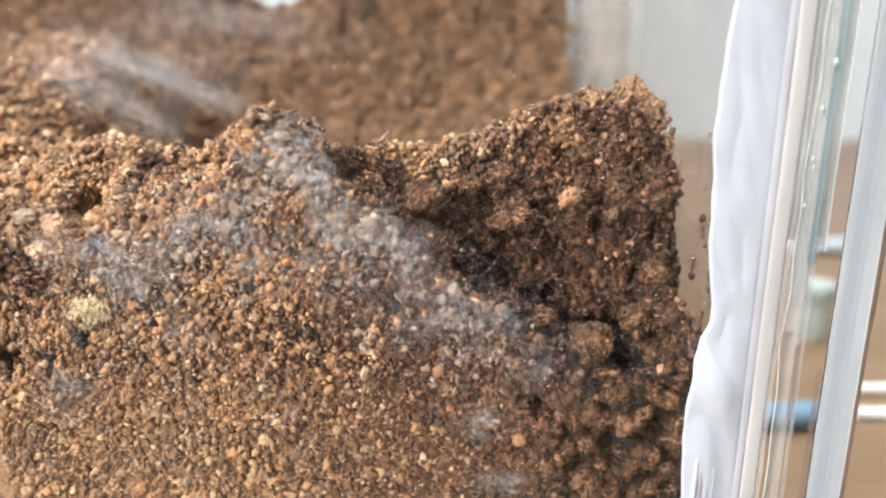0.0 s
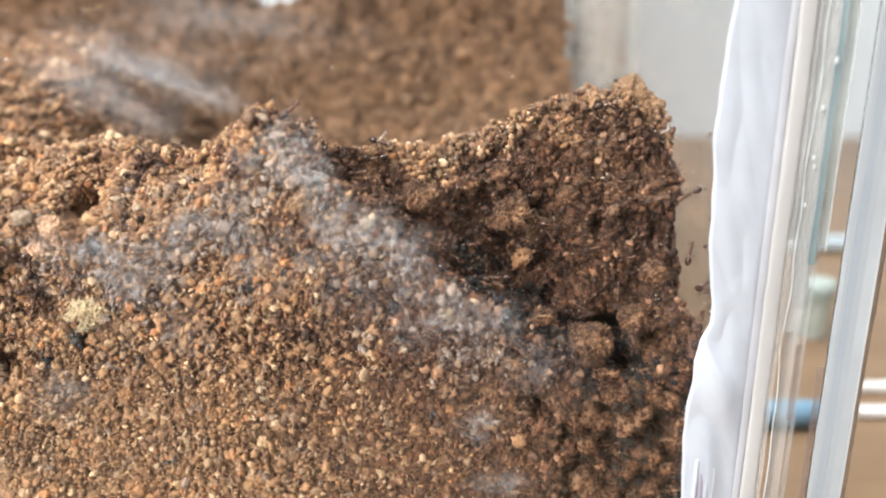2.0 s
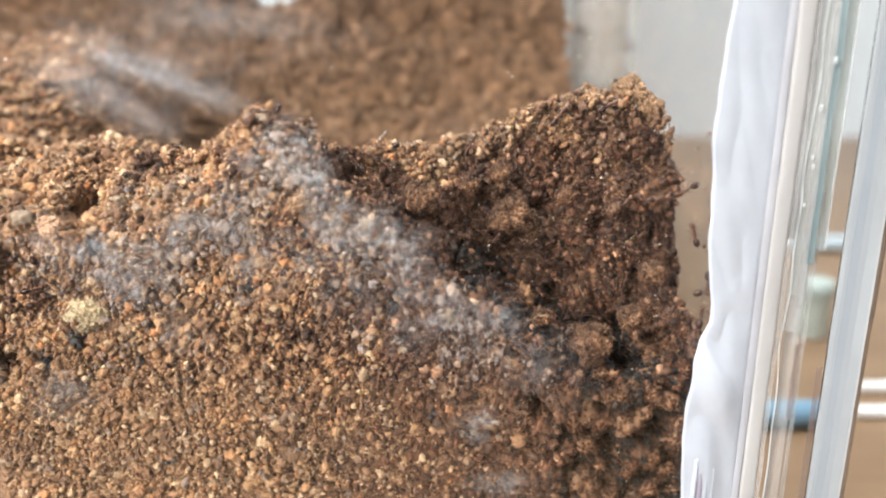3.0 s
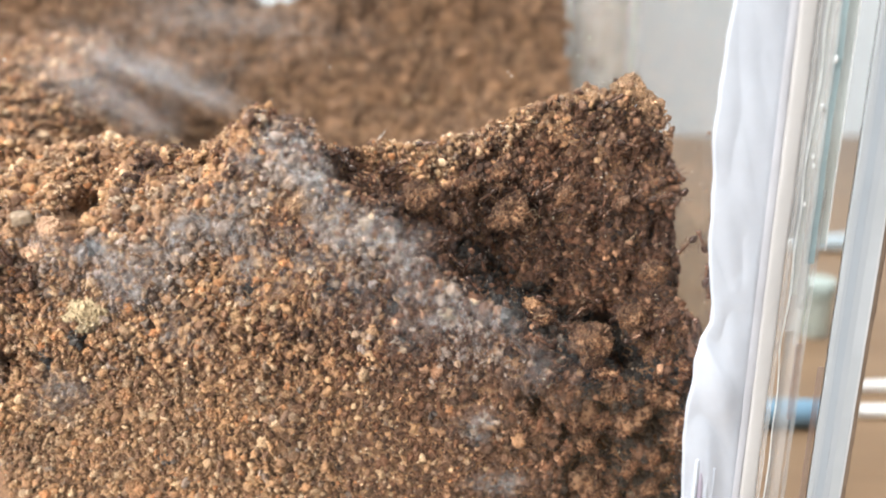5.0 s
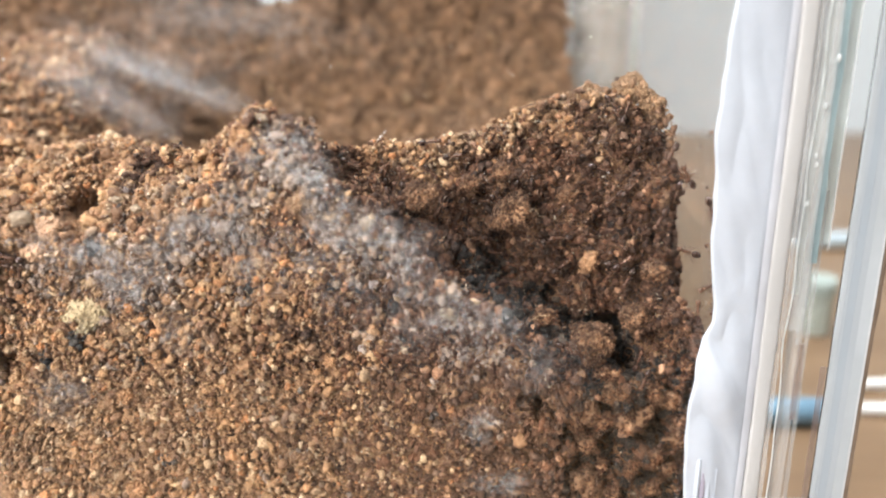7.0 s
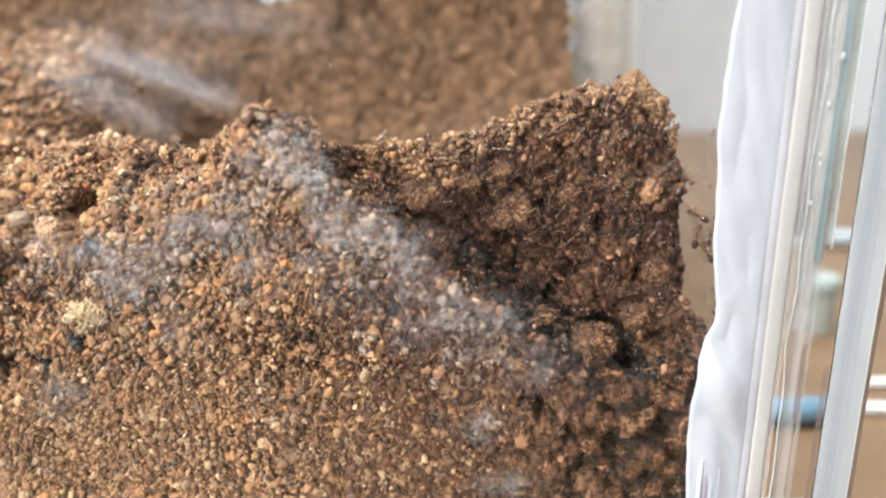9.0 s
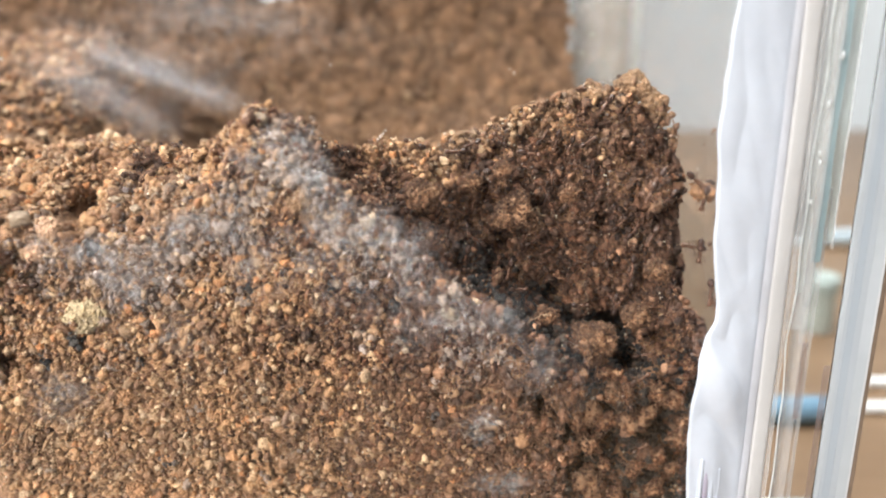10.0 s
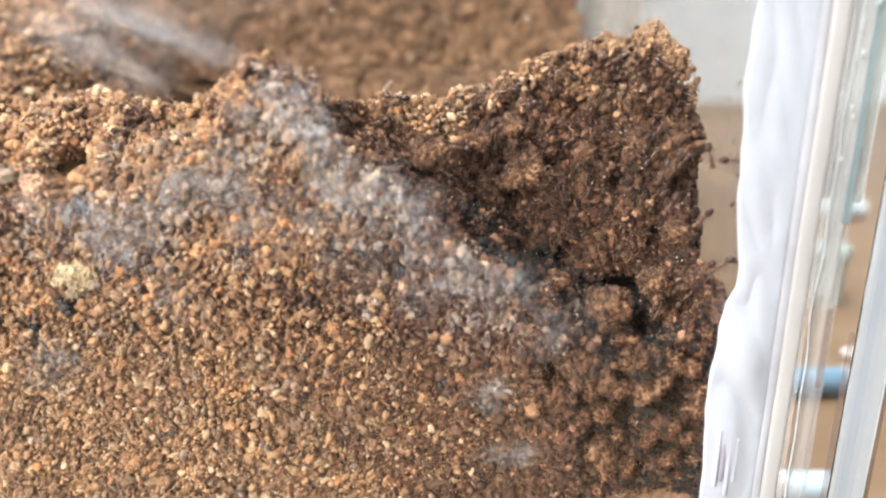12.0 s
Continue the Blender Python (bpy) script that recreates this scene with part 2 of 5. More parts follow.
mat_pale_stone = plain_material("pale_stone", (0.20, 0.142, 0.095), 0.8, scale=1500, vary=0.3, relief=0.5)
mat_peach = plain_material("peach_clay", (0.40, 0.245, 0.150), 0.8, scale=1500, vary=0.3, relief=0.8, depth=0.0004)
mat_yellow = plain_material("yellowish_mould", (0.40, 0.305, 0.180), 0.8, scale=1200, vary=0.3, relief=1.0, depth=0.0005)

# ---- mesh helpers ----
def mesh_of(name, verts, tris, mat, smooth=False):
    me = bpy.data.meshes.new(name)
    nt = len(tris)
    me.vertices.add(len(verts))
    me.vertices.foreach_set("co", np.asarray(verts, np.float32).ravel())
    me.loops.add(nt * 3)
    me.loops.foreach_set("vertex_index", np.asarray(tris, np.int32).ravel())
    me.polygons.add(nt)
    me.polygons.foreach_set("loop_start", np.arange(0, nt * 3, 3, dtype=np.int32))
    me.update(calc_edges=True)
    me.validate()
    me.materials.append(mat)
    if smooth:
        me.polygons.foreach_set("use_smooth", np.ones(nt, bool))
    return me

def part(name, bm, mat, parent=None, label="", smooth=True):
    """Links a bmesh as one mesh object, under a thing or under a part."""
    me = bpy.data.meshes.new(name)
    bm.to_mesh(me)
    bm.free()
    me.materials.append(mat)
    if smooth:
        me.polygons.foreach_set("use_smooth", [True] * len(me.polygons))
        me.set_sharp_from_angle(angle=radians(40))
    ob = new(name, me)
    ob.parent = parent
    if label:
        tagged(ob, label)
    return ob

def box_bm(x0, x1, y0, y1, z0, z1, bevel=0.0, segments=2):
    bm = bmesh.new()
    bmesh.ops.create_cube(bm, size=1)
    for v in bm.verts:
        v.co = Vector(((x0 + x1) / 2 + v.co.x * (x1 - x0), (y0 + y1) / 2 + v.co.y * (y1 - y0), (z0 + z1) / 2 + v.co.z * (z1 - z0)))
    if bevel:
        bmesh.ops.bevel(bm, geom=bm.edges[:], offset=bevel, segments=segments, affect="EDGES", profile=0.5)
    return bm

def turned_bm(profile, sides=24, axis="z"):
    """A lathe: profile of (radius, height) rows."""
    bm = bmesh.new()
    rings = []
    for r, h in profile:
        ring = []
        for i in range(sides):
            a = 2 * math.pi * i / sides
            p = (r * math.cos(a), r * math.sin(a), h)
            ring.append(bm.verts.new(p if axis == "z" else (h, p[0], p[1])))
        rings.append(ring)
    for a, b in zip(rings, rings[1:]):
        for i in range(sides):
            bm.faces.new((a[i], a[(i + 1) % sides], b[(i + 1) % sides], b[i]))
    bm.faces.new(rings[0])
    bm.faces.new(rings[-1])
    bmesh.ops.recalc_face_normals(bm, faces=bm.faces[:])
    return bm

def thing(name, label, category, group="", at=None):
    ob = new(name)
    ob.empty_display_size = 0.005
    if at is not None:
        ob.matrix_world = at
    return tagged(ob, label, category, group)

# ---- room ----
def room():
    def slab(name, *b, mat=mat_wall, kind="structure"):
        return tagged(part(name, box_bm(*b), mat, smooth=False), kind=kind)
    slab("floor", -2.0, 2.0, -1.8, 1.8, -0.80, -0.75, mat=mat_floor)
    slab("wall_north", -2.0, 2.0, 1.5, 1.6, -0.75, 1.75)
    slab("wall_east", 1.9, 2.0, -1.8, 1.5, -0.75, 1.75)
    slab("wall_west", -2.0, -1.9, -1.7, 1.5, -0.75, 1.75)
    # unseen south wall, dark to keep reflections off the glass, round an assumed window
    slab("wall_south", -0.95, 2.0, -1.8, -1.7, -0.75, 1.75, mat=mat_dark_wall)
    slab("wall_south_sill", -2.0, -0.95, -1.8, -1.7, -0.75, 0.32, mat=mat_dark_wall)
    slab("wall_south_head", -2.0, -0.95, -1.8, -1.7, 1.58, 1.75, mat=mat_dark_wall)
    # unseen ceiling round an opening added for the overhead fill lamp
    bm = bmesh.new()
    for b in ((-2.0, -0.9, -1.8, 1.6), (0.3, 2.0, -1.8, 1.6), (-0.9, 0.3, -1.8, -0.6), (-0.9, 0.3, 0.6, 1.6)):
        piece = box_bm(b[0], b[1], b[2], b[3], 1.75, 1.85)
        me = bpy.data.meshes.new("piece")
        piece.to_mesh(me)
        piece.free()
        bm.from_mesh(me)
        bpy.data.meshes.remove(me)
    tagged(part("ceiling", bm, mat_white, smooth=False), kind="structure")

room()

def table():
    t = thing("wooden_table", "pale oak table with a smooth bare top", "table", at=pose(0, 0, 0))
    part("tabletop", box_bm(-1.0, 1.1, -0.03, 0.90, -0.03, 0.0, 0.003), mat_wood, t)
    for x in (-0.93, 1.03):
        for y in (0.04, 0.83):
            part("leg", box_bm(x - 0.03, x + 0.03, y - 0.03, y + 0.03, -0.75, -0.03, 0.003), mat_wood, t)

table()

# ---- soil ----
TANK_X0, SOIL_X0 = -0.165, -0.160
EDGE_X = np.array([-0.20, -0.0714, -0.0628, -0.0497, -0.0373, -0.0287, -0.0216, -0.0141, -0.0053, 0.0016, 0.0118, 0.0215, 0.026, 0.031, 0.036, 0.041, 0.060])
EDGE_Z = np.array([0.100, 0.104, 0.102, 0.104, 0.111, 0.1225, 0.115, 0.107, 0.1012, 0.0937, 0.087, 0.0787, 0.0765, 0.077, 0.080, 0.084, 0.088])
# hollows in the face: x, z, radius, depth
PITS = ((0.0334, 0.0799, 0.0030, 0.012), (0.0297, 0.0665, 0.0020, 0.008), (0.0333, 0.0590, 0.0022, 0.008), (-0.0813, 0.0777, 0.0032, 0.010),
        (0.0158, 0.1037, 0.0018, 0.006), (-0.0583, 0.1127, 0.0012, 0.004), (-0.0308, 0.0706, 0.0010, 0.004), (-0.0095, 0.0889, 0.0012, 0.004),
        (-0.0195, 0.0932, 0.0013, 0.003), (0.0131, 0.0968, 0.0036, 0.006), (0.0077, 0.0915, 0.0030, 0.006), (-0.0342, 0.0921, 0.0011, 0.003),
        (0.0279, 0.0525, 0.0022, 0.008), (-0.0648, 0.0841, 0.0016, 0.005), (-0.0009, 0.1104, 0.0012, 0.005), (-0.0754, 0.0958, 0.0028, 0.002),
        (0.0183, 0.0788, 0.0014, 0.005), (0.0421, 0.0788, 0.0025, 0.006), (0.0154, 0.0721, 0.0020, 0.005), (0.0270, 0.0903, 0.0018, 0.007), (0.0207, 0.0853, 0.0016, 0.007), (0.0308, 0.1013, 0.0013, 0.006), (0.0372, 0.1119, 0.0012, 0.005),
        (0.0235, 0.1140, 0.0013, 0.005), (0.0082, 0.1120, 0.0013, 0.005), (0.0390, 0.0898, 0.0015, 0.006), (0.0424, 0.0998, 0.0012, 0.005), (0.0279, 0.1178, 0.0011, 0.004))
RIDGE_X = np.array([-0.2000, -0.0947, -0.0866, -0.0785, -0.0718, -0.0636, -0.0554, -0.0484, -0.0414, -0.0359, -0.0329, -0.0299, -0.0275, -0.0250, -0.0194, -0.0134, -0.0070, -0.0026, 0.0018, 0.0050, 0.0105, 0.0160, 0.0202, 0.0234, 0.0266, 0.0299, 0.0318, 0.0347, 0.0374, 0.0413, 0.0428, 0.0600])
RIDGE_Z = np.array([0.1132, 0.1132, 0.1132, 0.1145, 0.1143, 0.1142, 0.1158, 0.1156, 0.1168, 0.1195, 0.1223, 0.1229, 0.1217, 0.1201, 0.1176, 0.1162, 0.1148, 0.1154, 0.1164, 0.1188, 0.1190, 0.1201, 0.1219, 0.1244, 0.1253, 0.1232, 0.1249, 0.1270, 0.1244, 0.1228, 0.1209, 0.1209])
RIDGE_Y = np.array([0.0340, 0.0340, 0.0324, 0.0308, 0.0289, 0.0257, 0.0225, 0.0180, 0.0130, 0.0086, 0.0061, 0.0049, 0.0074, 0.0100, 0.0133, 0.0163, 0.0182, 0.0194, 0.0200, 0.0199, 0.0198, 0.0196, 0.0195, 0.0195, 0.0194, 0.0193, 0.0193, 0.0192, 0.0192, 0.0191, 0.0191, 0.0191])

# deeper crevices in the crumbly corner by the end wall
DEEP = ((0.0336, 0.0782, 0.0034, 0.016), (0.0371, 0.0755, 0.0024, 0.014), (0.0286, 0.0672, 0.0026, 0.014), (0.0190, 0.0697, 0.0024, 0.012),
        (0.0317, 0.0604, 0.0028, 0.015), (0.0327, 0.0654, 0.0018, 0.012), (0.0400, 0.0625, 0.0025, 0.014), (0.0259, 0.0557, 0.0022, 0.014),
        (0.0252, 0.0515, 0.0020, 0.013), (0.0387, 0.0535, 0.0022, 0.013), (0.0102, 0.0547, 0.0011, 0.006), (0.0439, 0.0486, 0.0022, 0.012),
        (0.0058, 0.0620, 0.0014, 0.006), (0.0445, 0.0690, 0.0016, 0.010), (0.0235, 0.0635, 0.0014, 0.009), (0.0360, 0.0480, 0.0018, 0.010))

def right_end(z, y=0.0):
    """How far the soil reaches to the end wall at a height and a depth."""
    return 0.0030 * np.clip((np.asarray(y) - 0.06) / 0.05, 0, 1) + np.interp(z, [0.0000, 0.0499, 0.0629, 0.0758, 0.0843, 0.0955, 0.1064, 0.1160, 0.1222, 0.1500], [0.0486, 0.0480, 0.0480, 0.0480, 0.0473, 0.0460, 0.0448, 0.0430, 0.0407, 0.0407])

def profile_at(x):
    """The soil's surface over one x, from the foot of the front glass to the back glass, as rows of (y, z)."""
    zc, zr, yr = np.interp(x, EDGE_X, EDGE_Z), np.interp(x, RIDGE_X, RIDGE_Z), np.interp(x, RIDGE_X, RIDGE_Y)
    cave = np.clip((x + 0.024) / 0.016, 0, 1)
    zr = max(zr, zc + 0.0008)
    left = np.clip((-0.078 - x) / 0.018, 0, 1)
    pit = 0.088 * (1 - left) + 0.119 * left
    back = 0.156 + 0.002 * math.sin(60 * x) - 0.0120 * math.exp(-((x + 0.060) / 0.017) ** 2)
    rise = zr - zc
    deep = np.clip(rise / 0.016, 0, 1) * cave
    return [(0.0012, 0.004), (0.0012, zc * 0.55), (0.0012, zc - 0.003), (0.0025, zc),
            (0.004 + 0.45 * yr * (1 - deep) + 0.0125 * deep, zc + rise * (0.45 - 0.36 * deep)),
            (0.004 + 0.55 * yr * (1 - deep) + 0.0128 * deep, zc + rise * (0.60 - 0.27 * deep)),
            (0.004 + 0.82 * yr * (1 - deep) + 0.0125 * deep, zc + rise * (0.8 - 0.1 * deep)),
            (yr, zr), (yr + 0.006, zr - 0.0015), (yr + 0.016, (zr + pit) / 2 - 0.002 * (1 - left)), (0.062, pit),
            (0.105, pit + 0.004 + 0.012 * left), (0.135, 0.112 + 0.012 * left), (0.147, 0.132), (0.152, back), (0.157, back - 0.001)]

def soil_surface(nx, nv):
    verts = np.zeros((nx, nv, 3))
    ks = np.linspace(0, 1, nv)
    for i in range(nx):
        u = i / (nx - 1)
        x = SOIL_X0 + (0.046 - SOIL_X0) * u
        p = np.array(profile_at(x))
        d = np.r_[0, np.cumsum(np.linalg.norm(np.diff(p, axis=0), axis=1))]
        s = ks * d[-1]
        verts[i, :, 1], verts[i, :, 2] = np.interp(s, d, p[:, 0]), np.interp(s, d, p[:, 1])
        end = right_end(verts[i, :, 2], verts[i, :, 1])
        verts[i, :, 0] = SOIL_X0 + (end - SOIL_X0) * u
    # lumps, kept off the glass
    for i in range(nx):
        for j in range(nv):
            v = Vector(verts[i, j])
            free = min(1.0, max(0.36, (v.y - 0.002) / 0.006)) * (1.0 if v.y < 0.13 else 0.8)
            rough = min(1.0, max(0.0, (v.x - 0.021) / 0.006)) if v.y < 0.008 else 0.0
            free = max(free, 0.95 * rough)
            verts[i, j, 1] += 0.0042 * rough
            heap = 1.7 if v.x < -0.032 and v.y > 0.003 and v.z > 0.1 and v.y < 0.04 else 1.0
            n = noise.noise_vector(v * 110) * 0.0034 * heap + noise.noise_vector(v * 290 + Vector((5, 2, 1))) * 0.0020
            verts[i, j] += np.array(n) * free
            if v.y < 0.03:
                for px, pz, pr, pd in PITS:
                    d2 = ((v.x - px) ** 2 + (v.z - pz) ** 2) / pr ** 2
                    if d2 < 6:
                        verts[i, j, 1] += pd * math.exp(-d2)
                for px, pz, pr, pd in DEEP:
                    wx, wz = 0.0011 * noise.noise(v * 420), 0.0011 * noise.noise(v * 420 + Vector((9, 3, 7)))
                    d2 = ((v.x - px + wx) ** 2 + (v.z - pz + wz) ** 2) / pr ** 2
                    if d2 < 4:
                        verts[i, j, 1] += pd * math.exp(-d2 * d2)
                        verts[i, j, 2] -= 0.45 * pd * math.exp(-d2 * d2)
            verts[i, j, 1] = max(verts[i, j, 1], 0.0006)
    return verts

NX, NV = 281, 361
SURF = soil_surface(NX, NV)

def grid_tris(nx, nv):
    i, j = np.meshgrid(np.arange(nx - 1), np.arange(nv - 1), indexing="ij")
    a = (i * nv + j).ravel()
    b, c, d = a + nv, a + nv + 1, a + 1
    return np.concatenate([np.stack([a, b, c], 1), np.stack([a, c, d], 1)])

def soil_block():
    """The packed soil under the grains: its surface, closed by an end wall, a back, a far side and a base."""
    bed = SURF[::2, ::2] + np.array((0.0, 0.0006, -0.0003))
    proud = 0.0009 * np.clip((0.023 - bed[:, :, 0]) / 0.012, 0, 1)
    bed[:, :, 1] = np.where(bed[:, :, 1] < 0.005, np.maximum(bed[:, :, 1] - proud, 0.0008), bed[:, :, 1])
    bed[:, :, 0] = np.minimum(bed[:, :, 0], right_end(bed[:, :, 2], bed[:, :, 1]) - 0.0012)
    vs, ts = [bed.reshape(-1, 3)], [grid_tris(*bed.shape[:2])]
    rows = 14
    for rim, closing in ((bed[-1][bed[-1][:, 1] > 0.024], True), (bed[0], False), (bed[:, -1], False)):
        k = np.linspace(0, 1, rows)[:, None, None]
        wall = np.repeat(rim[None], rows, 0)
        wall[:, :, 2:3] = rim[None, :, 2:3] * (1 - k) + 0.004 * k
        if closing:
            wall[:, :, 0] = np.maximum(wall[:, :, 0], right_end(wall[:, :, 2], wall[:, :, 1]) - 0.0012)
        base = sum(len(q) for q in vs)
        vs.append(wall.reshape(-1, 3))
        ts.append(grid_tris(rows, rim.shape[0]) + base)
    ob = new("soil_bed", mesh_of("soil_bed", np.concatenate(vs), np.concatenate(ts), mat_bed, True))
    return tagged(ob, "packed brown soil filling the glass tank", "soil", kind="structure")

soil_block()

# grains: sampled over the surface by area, with the end wall as well
rng = np.random.default_rng(7)

def ico(level):
    bm = bmesh.new()
    bmesh.ops.create_icosphere(bm, subdivisions=level, radius=1.0)
    bm.verts.index_update()
    v = np.array([p.co[:] for p in bm.verts])
    t = np.array([[p.index for p in f.verts] for f in bm.faces])
    bm.free()
    return v, t

ICO = {1: ico(1), 2: ico(2)}

def sample(verts, tris, count, weight=None):
    a, b, c = verts[tris[:, 0]], verts[tris[:, 1]], verts[tris[:, 2]]
    n = np.cross(b - a, c - a)
    area = np.linalg.norm(n, axis=1)
    w = area if weight is None else area * weight((a + b + c) / 3)
    k = rng.choice(len(tris), count, p=w / w.sum())
    u, v = rng.random(count), rng.random(count)
    s = np.sqrt(u)
    p = a[k] * (1 - s)[:, None] + b[k] * (s * (1 - v))[:, None] + c[k] * (s * v)[:, None]
    return p, n[k] / (area[k][:, None] + 1e-12)

def rotations(count):
    q = rng.normal(size=(count, 4))
    q /= np.linalg.norm(q, axis=1)[:, None]
    w, x, y, z = q.T
    return np.stack([1 - 2 * (y * y + z * z), 2 * (x * y - z * w), 2 * (x * z + y * w),
                     2 * (x * y + z * w), 1 - 2 * (x * x + z * z), 2 * (y * z - x * w),
                     2 * (x * z - y * w), 2 * (y * z + x * w), 1 - 2 * (x * x + y * y)], 1).reshape(-1, 3, 3)

def grains(name, label, points, radii, mat, level=1, rough=0.30, category="soil"):
    """Angular grains of uneven shape, one island each, as one object."""
    bv, bt = ICO[level]
    n = len(points)
    shape = 1 + rng.normal(scale=rough, size=(n, len(bv), 1)).clip(-0.5, 0.5)
    if level > 1:
        for freq, amp in ((2.3, 0.22), (4.5, 0.18), (6.0, 0.12)):
            wave = rng.normal(size=(n, 3))
            wave *= freq / np.linalg.norm(wave, axis=1)[:, None]
            shape += amp * np.sin(np.einsum("kj,nj->nk", bv, wave) + rng.uniform(0, 6.28, (n, 1)))[:, :, None]
    stretch = rng.uniform(0.62, 1.25, size=(n, 1, 3))
    v = bv[None] * shape * stretch * radii[:, None, None]
    v = np.einsum("nij,nkj->nki", rotations(n), v) + points[:, None, :]
    t = bt[None] + (np.arange(n) * len(bv))[:, None, None]
    ob = new(name, mesh_of(name, v.reshape(-1, 3), t.reshape(-1, 3), mat, name.startswith("far")))
    return tagged(ob, label, category, kind="stuff")

def n3(p, scale, off=0.0):
    return np.array([noise.noise(Vector(q) * scale + Vector((off, off, off))) for q in p])

# small dark blue-grey patches among the mould, and knobs of crumbs piled on the ridge
DARK = ((-0.0196, 0.0938, 0.0020), (-0.0096, 0.0890, 0.0016), (-0.0347, 0.0931, 0.0016), (0.0050, 0.0645, 0.0020), (-0.0526, 0.0593, 0.0018), (-0.0662, 0.0830, 0.0016),
        (-0.0146, 0.0926, 0.0012), (-0.0728, 0.0797, 0.0014), (-0.0615, 0.1001, 0.0014), (0.0124, 0.0786, 0.0014), (-0.0067, 0.0830, 0.0008),
        (-0.0262, 0.0729, 0.0008), (-0.0016, 0.0677, 0.0010), (-0.0549, 0.0785, 0.0009))
KNOBS = ((0.0342, 0.019, 0.1262, 0.0026, 90), (0.0350, 0.019, 0.1235, 0.0034, 90), (0.0402, 0.019, 0.1226, 0.0020, 60), (0.0263, 0.019, 0.1240, 0.0026, 80), (0.0225, 0.019, 0.1222, 0.0022, 60),
         (0.0300, 0.019, 0.1225, 0.0022, 50), (-0.0322, 0.005, 0.1216, 0.0015, 30), (-0.0366, 0.007, 0.1182, 0.0020, 40), (-0.0507, 0.015, 0.1146, 0.0017, 36), (-0.0455, 0.013, 0.1138, 0.0015, 30),
         (-0.0720, 0.026, 0.1130, 0.0028, 80), (-0.0612, 0.022, 0.1138, 0.0018, 40), (-0.0440, 0.009, 0.1095, 0.0026, 60), (-0.0660, 0.018, 0.1090, 0.0034, 90), (-0.0241, 0.009, 0.1205, 0.0015, 24),
         (0.0100, 0.0195, 0.1188, 0.0016, 30), (0.0160, 0.0195, 0.1200, 0.0016, 30), (-0.0560, 0.010, 0.1068, 0.0022, 50), (-0.0345, 0.004, 0.1142, 0.0020, 40))

def packed(p, r, gap):
    """Which of the spheres stay when the larger ones push out those that overlap them too far."""
    cell, grid, keep = 0.0011, collections.defaultdict(list), []
    for k in np.argsort(-r):
        x, y, z = p[k]
        c = (int(x // cell), int(y // cell), int(z // cell))
        clear = True
        for ox in (-1, 0, 1):
            for oy in (-1, 0, 1):
                for oz in (-1, 0, 1):
                    for qx, qy, qz, qr in grid[(c[0] + ox, c[1] + oy, c[2] + oz)]:
                        if (qx - x) ** 2 + (qy - y) ** 2 + (qz - z) ** 2 < (gap * (qr + r[k])) ** 2:
                            clear = False
        if clear:
            grid[c].append((x, y, z, r[k]))
            keep.append(k)
    return np.array(keep)

